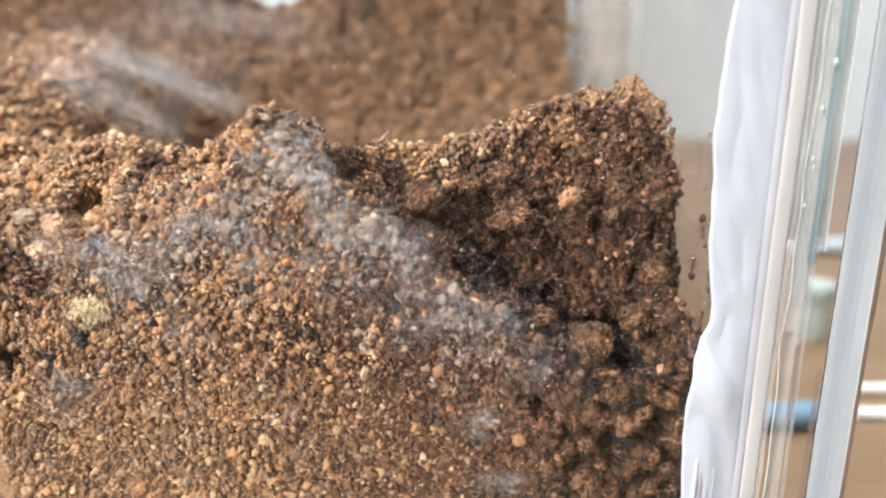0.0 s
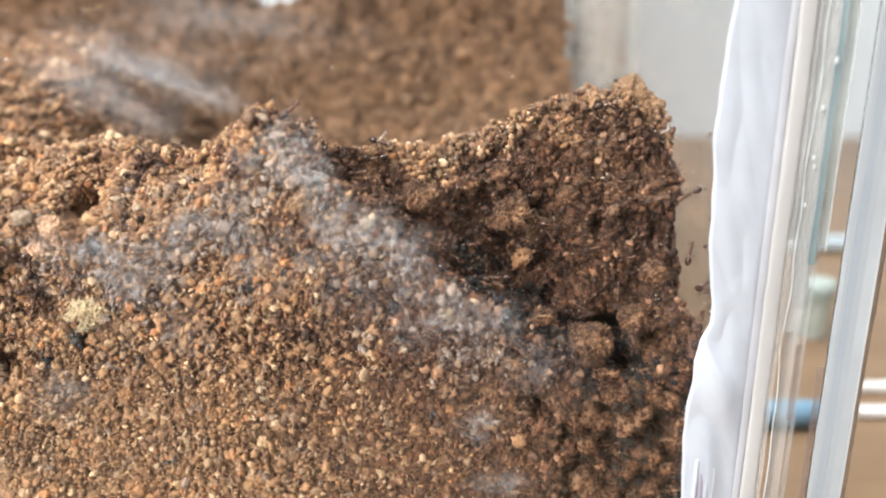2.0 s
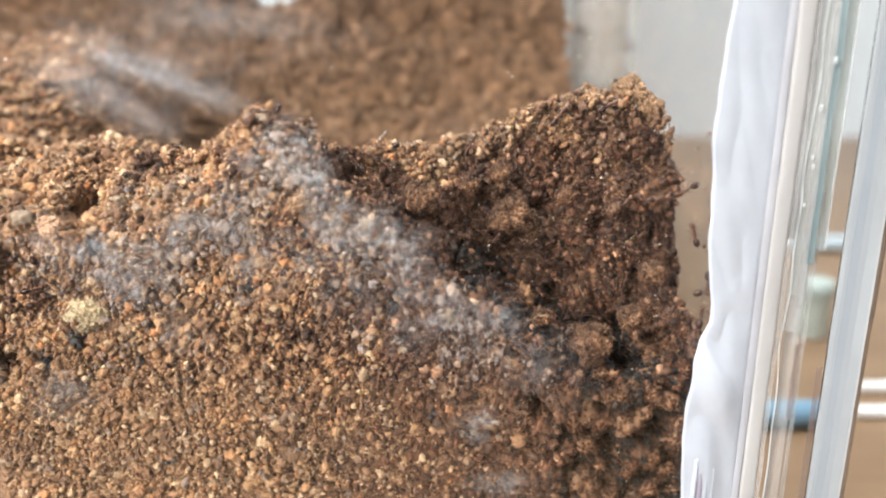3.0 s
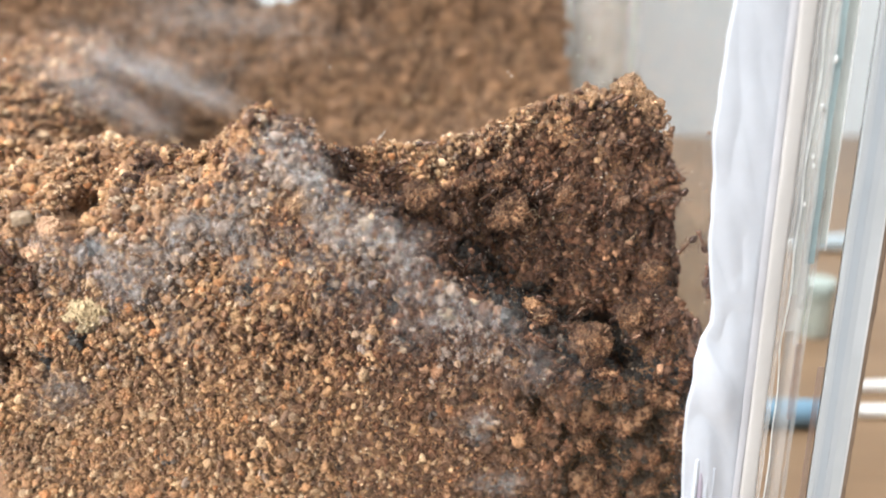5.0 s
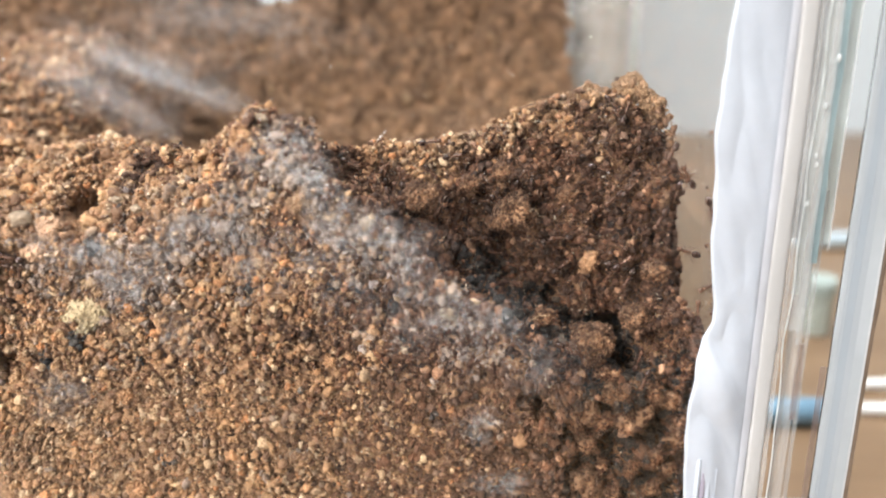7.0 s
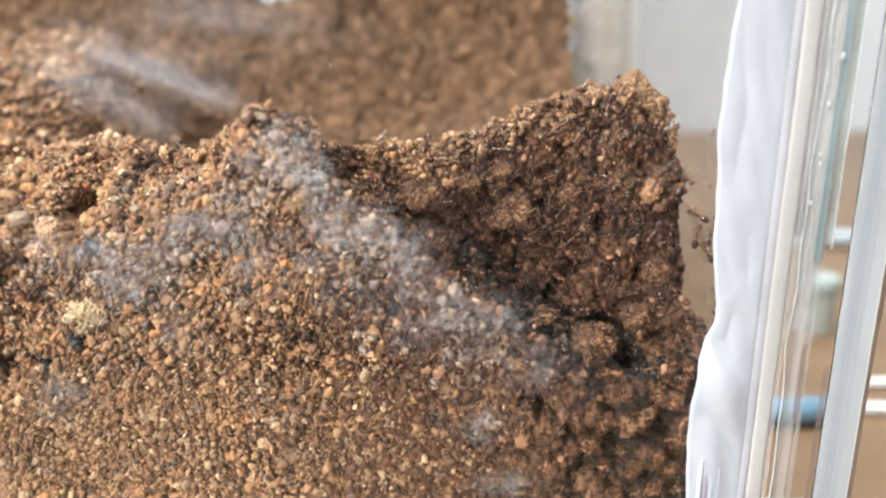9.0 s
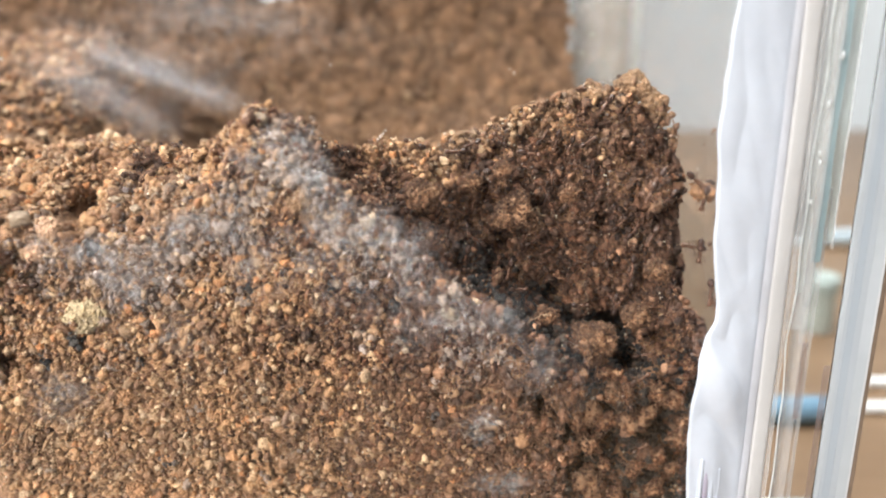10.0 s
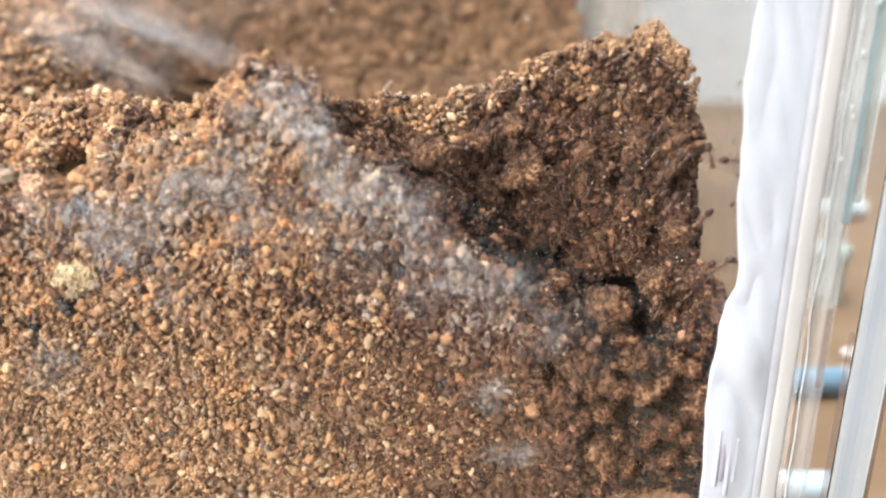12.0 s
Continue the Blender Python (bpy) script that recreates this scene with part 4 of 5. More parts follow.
def stones():
    pale, clay, brown = "small pale stone in the soil", "orange clay pellet in the soil", "crumbly brown soil clod"
    for i, (x, y, z, r) in enumerate(((-0.0070, 0.0010, 0.0812, 0.0011), (-0.0333, 0.0010, 0.0714, 0.0010), (-0.0732, 0.0016, 0.1055, 0.0017),
                                      (-0.0308, 0.0030, 0.1222, 0.0013), (0.0006, 0.0014, 0.0881, 0.0019), (-0.0138, 0.0014, 0.1045, 0.0016),
                                      (-0.0569, 0.0030, 0.1085, 0.0008), (-0.0537, 0.0030, 0.1068, 0.0009), (-0.0458, 0.0030, 0.1072, 0.0012))):
        lump("pebble", pale, "pebble", x, y, z, r, mat_pale_stone, i + 1, (1, 0.7, 0.8), knobs=0.35, group="pale stones in the soil")
    for i, (x, y, z, r) in enumerate(((-0.0208, 0.0010, 0.0790, 0.0011), (-0.0584, 0.0010, 0.0721, 0.0015), (-0.0715, 0.0023, 0.0995, 0.0024), (-0.0690, 0.0024, 0.1034, 0.0021),
                                      (-0.0586, 0.0020, 0.0524, 0.0026), (-0.0345, 0.0030, 0.1198, 0.0015), (-0.0335, 0.0016, 0.1171, 0.0013),
                                      (-0.0430, 0.0010, 0.0688, 0.0009), (-0.0525, 0.0012, 0.0592, 0.0013), (0.0105, 0.0120, 0.1117, 0.0015), (0.0230, 0.0130, 0.1072, 0.0018))):
        # pellets east of x = 0 take the darker clay
        lump("clay_pellet", clay, "clay pellet", x, y, z, r, mat_dark_clod if x > 0 else mat_peach if x < -0.065 else mat_pellet, i + 20, (1, 0.8, 0.85), 0.25, "orange clay pellets in the soil", int(60 + 5e7 * r * r))
    for i, (x, y, z, r) in enumerate(((0.0130, 0.0135, 0.1034, 0.0034), (-0.0040, 0.0050, 0.1085, 0.0025), (0.0272, 0.0050, 0.0807, 0.0038), (0.0221, 0.0040, 0.0711, 0.0032),
                                      (0.0326, 0.0050, 0.0708, 0.0026), (0.0352, 0.0188, 0.1258, 0.0024), (0.0268, 0.0190, 0.1244, 0.0019), (0.0388, 0.0186, 0.1236, 0.0019), (0.0364, 0.0090, 0.0843, 0.0024), (0.0094, 0.0020, 0.0555, 0.0020),
                                      (0.0396, 0.0090, 0.0934, 0.0020), (0.0185, 0.0050, 0.0858, 0.0016), (0.0049, 0.0140, 0.1088, 0.0016), (-0.0255, 0.0022, 0.1085, 0.0026),
                                      (-0.0711, 0.0012, 0.0659, 0.0012), (-0.0372, 0.0012, 0.0967, 0.0013))):
        lump("soil_clod", brown, "soil clod", x, y, z, r, mat_dark_clod if x > -0.006 and z < 0.12 else mat_clod, i + 50, (1, 0.8, 0.9), 0.60, "brown clods in the soil", int(60 + 9e7 * r * r))
    # crumbs that lie against the glass in the corner, with gaps between them
    lay, placed = random.Random(12), []
    while len(placed) < 34:
        x, z, r = lay.uniform(0.0165, 0.0455), lay.uniform(0.0435, 0.0770), 0.0008 + 0.0019 * lay.random() ** 1.6
        clear = all((x - a) ** 2 + (z - b) ** 2 > ((r + c) * 0.66) ** 2 for a, b, c in placed)
        if clear and all((x - a) ** 2 + (z - b) ** 2 > (c * 0.9) ** 2 for a, b, c, d in DEEP):
            placed.append((x, z, r))
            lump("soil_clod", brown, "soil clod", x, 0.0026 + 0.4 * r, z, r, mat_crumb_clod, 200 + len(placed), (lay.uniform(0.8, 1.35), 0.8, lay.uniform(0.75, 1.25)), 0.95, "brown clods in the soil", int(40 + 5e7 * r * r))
    lump("mould_clump", "yellowish clump of mould on the soil", "mould", -0.0640, 0.0018, 0.0881, 0.0037, mat_yellow, 91, (1.25, 0.45, 0.8), 0.9, "", 420)

stones()

def threads(name, label, category, starts, ends, mat, radius, sag, steps=6):
    """Fine bent three-sided threads from start to end, as one object."""
    n = len(starts)
    u = np.linspace(0, 1, steps)
    mid = rng.normal(scale=1.0, size=(n, 3)) * np.asarray(sag)
    mid2 = rng.normal(scale=0.5, size=(n, 3)) * np.asarray(sag)
    path = starts[:, None] * (1 - u)[None, :, None] + ends[:, None] * u[None, :, None] + mid[:, None] * np.sin(np.pi * u)[None, :, None] + mid2[:, None] * np.sin(2 * np.pi * u)[None, :, None]
    a = np.array([0, 2.094, 4.189])
    ring = np.stack([np.cos(a), np.sin(a) * 0.7, np.sin(a)], 1) * radius
    v = path[:, :, None, :] + ring[None, None]
    base = (np.arange(n) * steps * 3)[:, None, None]
    k = (np.arange(steps - 1) * 3)[None, :, None]
    quads = np.array([[0, 1, 4], [0, 4, 3], [1, 2, 5], [1, 5, 4], [2, 0, 3], [2, 3, 5]])
    t = base[..., None] + k[..., None] + quads[None, None]
    ob = new(name, mesh_of(name, v.reshape(-1, 3), t.reshape(-1, 3), mat, True))
    return tagged(ob, label, category, kind="stuff")

def mould_patches():
    """Thin veils of mould that have grown on the inner face of the glass: x, z, half width, half height, thickness."""
    places = ((-0.0264, 0.1151, 0.0080, 0.0062, 0.40), (-0.0223, 0.1107, 0.0048, 0.0044, 0.34), (-0.0142, 0.1052, 0.0062, 0.0048, 0.27), (-0.0084, 0.1011, 0.0058, 0.0054, 0.25),
              (-0.0045, 0.0949, 0.0046, 0.0048, 0.18), (0.0015, 0.0885, 0.0060, 0.0044, 0.16), (0.0092, 0.0858, 0.0062, 0.0054, 0.17), (0.0155, 0.0791, 0.0060, 0.0052, 0.12),
              (0.0058, 0.0665, 0.0046, 0.0048, 0.26), (0.0103, 0.0538, 0.0064, 0.0025, 0.24), (-0.0398, 0.1042, 0.0074, 0.0037, 0.26), (-0.0480, 0.1011, 0.0052, 0.0044, 0.22),
              (-0.0591, 0.0990, 0.0058, 0.0048, 0.32), (-0.0526, 0.0933, 0.0060, 0.0037, 0.30), (-0.0314, 0.0970, 0.0062, 0.0054, 0.16), (-0.0184, 0.0980, 0.0064, 0.0064, 0.20))
    faint = ((-0.0167, 0.0896, 0.0064, 0.0044, 0.14), (-0.0355, 0.1102, 0.0042, 0.0044, 0.14), (-0.0046, 0.0863, 0.0074, 0.0064, 0.14), (0.0223, 0.0769, 0.0060, 0.0062, 0.08),
             (-0.0466, 0.0841, 0.0050, 0.0064, 0.10), (-0.0696, 0.0729, 0.0064, 0.0064, 0.14), (-0.0221, 0.1042, 0.0070, 0.0052, 0.14), (-0.0500, 0.1300, 0.0230, 0.0110, 0.07), (-0.0280, 0.1370, 0.0200, 0.0070, 0.06))
    for i, (x, z, wide, high, thick) in enumerate(places + faint):
        bm = bmesh.new()
        uv = bm.loops.layers.uv.new("spread")
        rings, sides = 7, 28
        centre = bm.verts.new((0, 0, 0))
        far, loops = {centre: 0.0}, []
        for k in range(1, rings + 1):
            ring = []
            for j in range(sides):
                a = 2 * math.pi * j / sides
                edge = 1 + 0.35 * noise.noise(Vector((math.cos(a) * 1.4, math.sin(a) * 1.4, i * 3.7)))
                q = bm.verts.new((wide * 1.25 * k / rings * edge * math.cos(a), 0.00004 * noise.noise(Vector((j, k, i))), high * 1.25 * k / rings * edge * math.sin(a)))
                far[q] = k / rings
                ring.append(q)
            loops.append(ring)
        for j in range(sides):
            bm.faces.new((centre, loops[0][j], loops[0][(j + 1) % sides]))
            for a, b in zip(loops, loops[1:]):
                bm.faces.new((a[j], b[j], b[(j + 1) % sides], a[(j + 1) % sides]))
        for f in bm.faces:
            for l in f.loops:
                l[uv].uv = (far[l.vert], thick)
        ob = part("mould_patch", bm, mat_veil)
        ob.matrix_world = pose(x, -0.0003 + 0.000012 * i, z)
        tagged(ob, "faint thin veil of grey mould on the glass" if i >= len(places) else "thin whitish-grey veil of mould on the inside of the glass", "mould", "mould patches on the glass")

mould_patches()

def mould_threads():
    """Fungus fuzz along the line where the soil meets the glass."""
    n = 34000
    x = rng.uniform(-0.072, 0.020, n)
    zc = np.interp(x, EDGE_X, EDGE_Z)
    below = np.abs(rng.normal(scale=0.013, size=n)) + rng.uniform(-0.001, 0.004, n)
    p = np.stack([x, np.full(n, 0.0004), zc - below], 1)
    keep = (n3(p, 95, 2.0) + 0.6 * n3(p, 260, 8.0) + rng.normal(scale=0.24, size=n) > 0.04 + below * 12) & (p[:, 2] < 0.123)
    p = p[keep][:5500]
    a = rng.uniform(0, 2 * np.pi, len(p))
    d = np.stack([np.cos(a), rng.uniform(-0.05, 0.3, len(p)), np.sin(a)], 1) * rng.uniform(0.0008, 0.0028, len(p))[:, None]
    q = p + d
    q[:, 1] = np.maximum(q[:, 1], 0.0002)
    threads("mould_threads", "fine pale grey fungus threads spread over the soil", "mould", p, q, mat_thread, 0.000010, (0.0004, 0.0001, 0.0004), 4)

mould_threads()

def webs():
    """Loose pale fungus webs that hang over the hollow behind the ridge."""
    a, b = [], []
    for s0, s1, n, spread in (((-0.092, 0.070, 0.1330), (-0.042, 0.034, 0.1215), 420, 0.0021), ((-0.094, 0.065, 0.1300), (-0.060, 0.040, 0.1150), 330, 0.0026),
                              ((-0.100, 0.075, 0.1370), (-0.066, 0.055, 0.1290), 240, 0.0045), ((-0.102, 0.068, 0.1320), (-0.084, 0.058, 0.1200), 300, 0.0042), ((-0.080, 0.060, 0.1310), (-0.050, 0.045, 0.1280), 120, 0.0045), ((-0.088, 0.080, 0.1420), (-0.034, 0.070, 0.1390), 420, 0.0065)):
        s0, s1 = np.array(s0), np.array(s1)
        u = rng.uniform(0, 0.8, n)[:, None]
        a.append(s0 + (s1 - s0) * u + rng.normal(scale=spread, size=(n, 3)) * (1, 0.8, 0.6))
        w = np.minimum(u + rng.uniform(0.15, 0.5, n)[:, None], 1)
        b.append(s0 + (s1 - s0) * w + rng.normal(scale=spread, size=(n, 3)) * (1, 0.8, 0.5))
    threads("fungus_web", "loose whitish fungus web over the hollow in the soil", "fungus web", np.concatenate(a), np.concatenate(b), mat_web, 0.000011, (0.0022, 0.0014, 0.0017), 6)

webs()

def fibres():
    a = np.array([(0.0155, 0.0080, 0.1050), (-0.0800, 0.0008, 0.0705), (-0.0120, 0.0060, 0.1140), (0.0250, 0.0040, 0.0930), (0.0150, 0.0030, 0.0860), (0.0330, 0.0060, 0.0990)])
    b = a + np.array([(0.0028, 0.0005, -0.0010), (0.0060, 0.0, 0.0022), (0.0010, 0.0, -0.0045), (0.0008, 0.0, -0.0040), (0.0040, 0.0, 0.0008), (0.0020, 0.0, 0.0030)])
    for p, q in zip(a, b):
        ob = threads("rootlet", "fine dry tan rootlet sticking out of the soil", "rootlet", p[None], q[None], mat_rootlet, 0.00006, (0.0004, 0.0001, 0.0004), 8)
        tagged(ob, group="rootlets in the soil", kind="thing")

fibres()

def fibre_tuft():
    """A matted tuft of dark grey plant fibre low down behind the glass."""
    n = 150
    a = np.stack([0.0105 + rng.normal(scale=0.0030, size=n), rng.uniform(0.0003, 0.0012, n), 0.0535 + rng.normal(scale=0.0013, size=n)], 1)
    lean = rng.normal(0.35, 0.28, n)
    b = a + np.stack([np.cos(lean), np.zeros(n), np.sin(lean)], 1) * rng.uniform(0.0015, 0.0045, n)[:, None]
    threads("fibre_tuft", "matted tuft of dark grey plant fibres in the soil", "fibres", a, b, mat_fibre, 0.00005, (0.0005, 0.0002, 0.0004), 6)

fibre_tuft()

def dust():
    n = 70
    p = np.stack([rng.uniform(-0.075, 0.045, n), np.full(n, -0.0046), rng.uniform(0.112, 0.142, n)], 1)
    more = np.stack([rng.uniform(0.036, 0.046, 16), np.full(16, -0.0046), rng.uniform(0.085, 0.140, 16)], 1)
    p = np.concatenate([p, more, [(-0.0694, -0.0046, 0.1324), (0.0416, -0.0046, 0.1286)]])
    r = np.concatenate([np.exp(rng.normal(math.log(0.00008), 0.4, n + 16)), [0.00024, 0.00018]])
    grains("dust_specks", "tiny pale dust specks on the glass", p, r, mat_dust, 1, 0.2, "dust")
    threads("scratch", "short pale scratch on the glass", "scratch", np.array([(-0.0106, -0.0046, 0.1198)]), np.array([(-0.0094, -0.0046, 0.1212)]), mat_dust, 0.00006, (0, 0, 0), 3)

dust()

def specks():
    """Crumbs of soil and frass stuck to the glass between the soil and the seam."""
    n = 46
    z = rng.uniform(0.082, 0.121, n)
    x = right_end(z) + rng.uniform(0.0002, 0.0034, n) * rng.random(n)
    p = np.stack([x, np.full(n, 0.0002), z], 1)
    grains("soil_specks", "small dark brown soil specks stuck to the glass", p, np.exp(rng.normal(math.log(0.00019), 0.45, n)), mat_damp_shade, 1, 0.2)

specks()

def smears():
    """A dried film of soil water on the back glass beside the soil."""
    ob = part("soil_smears", box_bm(0.0454, 0.0706, 0.1570, 0.1574, 0.09, 0.19, 0.0001, 1), mat_smear)
    tagged(ob, "faint grey-brown dried film of soil water on the back glass", "smear")

smears()

# ---- ants ----
def tube_bm(points, radii, sides=6):
    bm = bmesh.new()
    rings = []
    for i, (p, r) in enumerate(zip(points, radii)):
        p = Vector(p)
        d = (Vector(points[min(i + 1, len(points) - 1)]) - Vector(points[max(i - 1, 0)])).normalized()
        u = d.cross(Vector((0.3, 0.2, 1))).normalized()
        w = d.cross(u)
        rings.append([bm.verts.new(p + (u * math.cos(2 * math.pi * k / sides) + w * math.sin(2 * math.pi * k / sides)) * r) for k in range(sides)])
    for a, b in zip(rings, rings[1:]):
        for k in range(sides):
            bm.faces.new((a[k], a[(k + 1) % sides], b[(k + 1) % sides], b[k]))
    bm.faces.new(rings[0])
    bm.faces.new(rings[-1])
    bmesh.ops.recalc_face_normals(bm, faces=bm.faces[:])
    return bm

def oval_bm(centre, radii, taper=0.0, squeeze=0.0):
    bm = bmesh.new()
    bmesh.ops.create_uvsphere(bm, u_segments=14, v_segments=10, radius=1.0)
    for v in bm.verts:
        x, y, z = v.co.z, v.co.x, v.co.y
        k = 1 + taper * x - squeeze * math.exp(-(x / 0.35) ** 2)
        v.co = Vector((centre[0] + x * radii[0], centre[1] + y * radii[1] * k, centre[2] + z * radii[2] * k))
    return bm

def ant(size):
    """A worker ant, head towards +x, standing on z = 0. size: its length."""
    k = size / 5.0
    t = thing("ant", "rust-brown ant with a glossy dark abdomen", "ant", "ants in the tank", at=pose(0, 0, 0))
    sc = lambda *v: tuple(0.001 * k * q for q in v)
    head = part("head", oval_bm(sc(1.85, 0, 0.75), sc(0.62, 0.52, 0.42), 0.12), mat_ant_red, t, "rust-brown head")
    part("thorax", oval_bm(sc(0.45, 0, 0.75), sc(0.98, 0.40, 0.42), 0.15, 0.26), mat_ant_red, t)
    part("petiole", oval_bm(sc(-0.62, 0, 0.72), sc(0.20, 0.17, 0.27)), mat_ant_red, t)
    part("abdomen", oval_bm(sc(-1.62, 0, 0.80), sc(0.95, 0.66, 0.60), 0.12), mat_ant_dark, t, "glossy dark brown abdomen")
    for side in (1, -1):
        for x0, x1, x2, reach in ((0.85, 1.35, 1.75, 1.55), (0.40, 0.30, 0.15, 1.75), (0.0, -0.85, -1.55, 1.75)):
            part("leg", tube_bm([sc(x0, side * 0.22, 0.6), sc((x0 + x1) / 2, side * 0.75, 1.05), sc(x1, side * 1.10, 0.85), sc((x1 + x2) / 2, side * (reach + 1.1) / 2, 0.35), sc(x2, side * reach, 0.03)],
                                sc(0.11, 0.10, 0.075, 0.06, 0.04)), mat_ant_leg, t, "thin amber leg")
        part("antenna", tube_bm([sc(2.25, side * 0.22, 0.85), sc(2.55, side * 0.75, 1.05), sc(3.0, side * 0.85, 0.7), sc(3.35, side * 0.70, 0.4)], sc(0.055, 0.05, 0.05, 0.065)), mat_ant_leg, head, "thin bent antenna")
    return t

def posed(at, forward, up):
    """A pose at a place, with x along forward and z near up."""
    f, u = Vector(forward).normalized(), Vector(up).normalized()
    side = u.cross(f).normalized()
    u = f.cross(side)
    m = Matrix((f, side, u)).transposed().to_4x4()
    m.translation = Vector(at)
    return m

def soil_front(x, z):
    """How far behind the glass the soil's face lies at a place."""
    near = FACE[(np.abs(FACE[:, 0] - x) < 0.0012) & (np.abs(FACE[:, 2] - z) < 0.0012)]
    return float(near[:, 1].min()) if len(near) else 0.02

FACE = SURF.reshape(-1, 3)
FACE = FACE[(FACE[:, 1] < 0.04) & (FACE[:, 2] > 0.03)]

def track(ob, rows, up, y=None, heading=None, striding=False):
    """Keys a thing along rows of (seconds, x, y, z), facing along its way in the upright plane."""
    angle = heading
    keys = []
    for i, (t, x, yy, z) in enumerate(rows):
        a, b = rows[max(i - 1, 0)], rows[min(i + 1, len(rows) - 1)]
        dx, dz = b[1] - a[1], b[3] - a[3]
        if math.hypot(dx, dz) > 0.0006 or angle is None:
            want = math.atan2(dz, dx)
            if angle is None:
                angle = want
            turn = (want - angle + math.pi) % (2 * math.pi) - math.pi
            angle += max(-1.3, min(1.3, turn))
        keys.append((t, posed((x, yy if y is None else y, z), (math.cos(angle), 0, math.sin(angle)), up)))
    if rows[-1][0] < 12.0:
        keys.append((12.0, keys[-1][1]))
    walk(ob, keys)
    if striding:
        gait(ob, [k[0] for k in keys], [k[1].translation for k in keys])

def gait(ob, times, places):
    """Swings an ant's legs, three and three in turn, as fast as it runs."""
    legs = [c for c in ob.children if c.name.startswith("leg")]
    swings, t, phase = [], 0.0, 0.0
    while t < 12.0:
        k = max(i for i in range(len(times)) if times[i] <= t)
        span = times[min(k + 1, len(times) - 1)] - times[k]
        speed = (places[min(k + 1, len(places) - 1)] - places[k]).length / span if span > 0 else 0.0
        lively = min(1.0, speed / 0.008)
        phase += 1.9 * lively + 0.35
        swings.append((t, (0.12 + 0.88 * lively) * math.sin(phase)))
        t += 0.1 if lively > 0.3 else 0.4
    swings.append((12.0, swings[-1][1]))
    for i, leg in enumerate(legs):
        side = 1 if i < 3 else -1
        base = Vector(((0.00085, 0.0004, 0.0)[i % 3], side * 0.0002, 0.0006))
        sign = side if i % 2 == 0 else -side
        walk(leg, [(t, Matrix.Translation(base) @ pose(0, 0, 0, 0, 0, 17 * a * sign) @ Matrix.Translation(-base)) for t, a in swings])

def wander(ob, x, z, rnd, inside, pace):
    """Keys an ant that runs about on the face of the soil."""
    t, angle, keys = 0.0, rnd.uniform(0, 6.28), []
    while True:
        up = (0.1, -1.0, 0.45)
        keys.append((t, posed((x, soil_front(x, z) - 0.0008, z), (math.cos(angle), 0, math.sin(angle)), up)))
        if t >= 12.0:
            break
        t = min(12.0, round(t + rnd.uniform(0.25, 0.6), 2))
        for tries in range(12):
            turn = rnd.uniform(-1.1, 1.1)
            step = rnd.uniform(0.1, 1.0) * pace
            nx, nz = x + math.cos(angle + turn) * step, z + math.sin(angle + turn) * step
            if inside(nx, nz):
                x, z, angle = nx, nz, angle + turn
                break
        else:
            angle += 1.2
    walk(ob, keys)

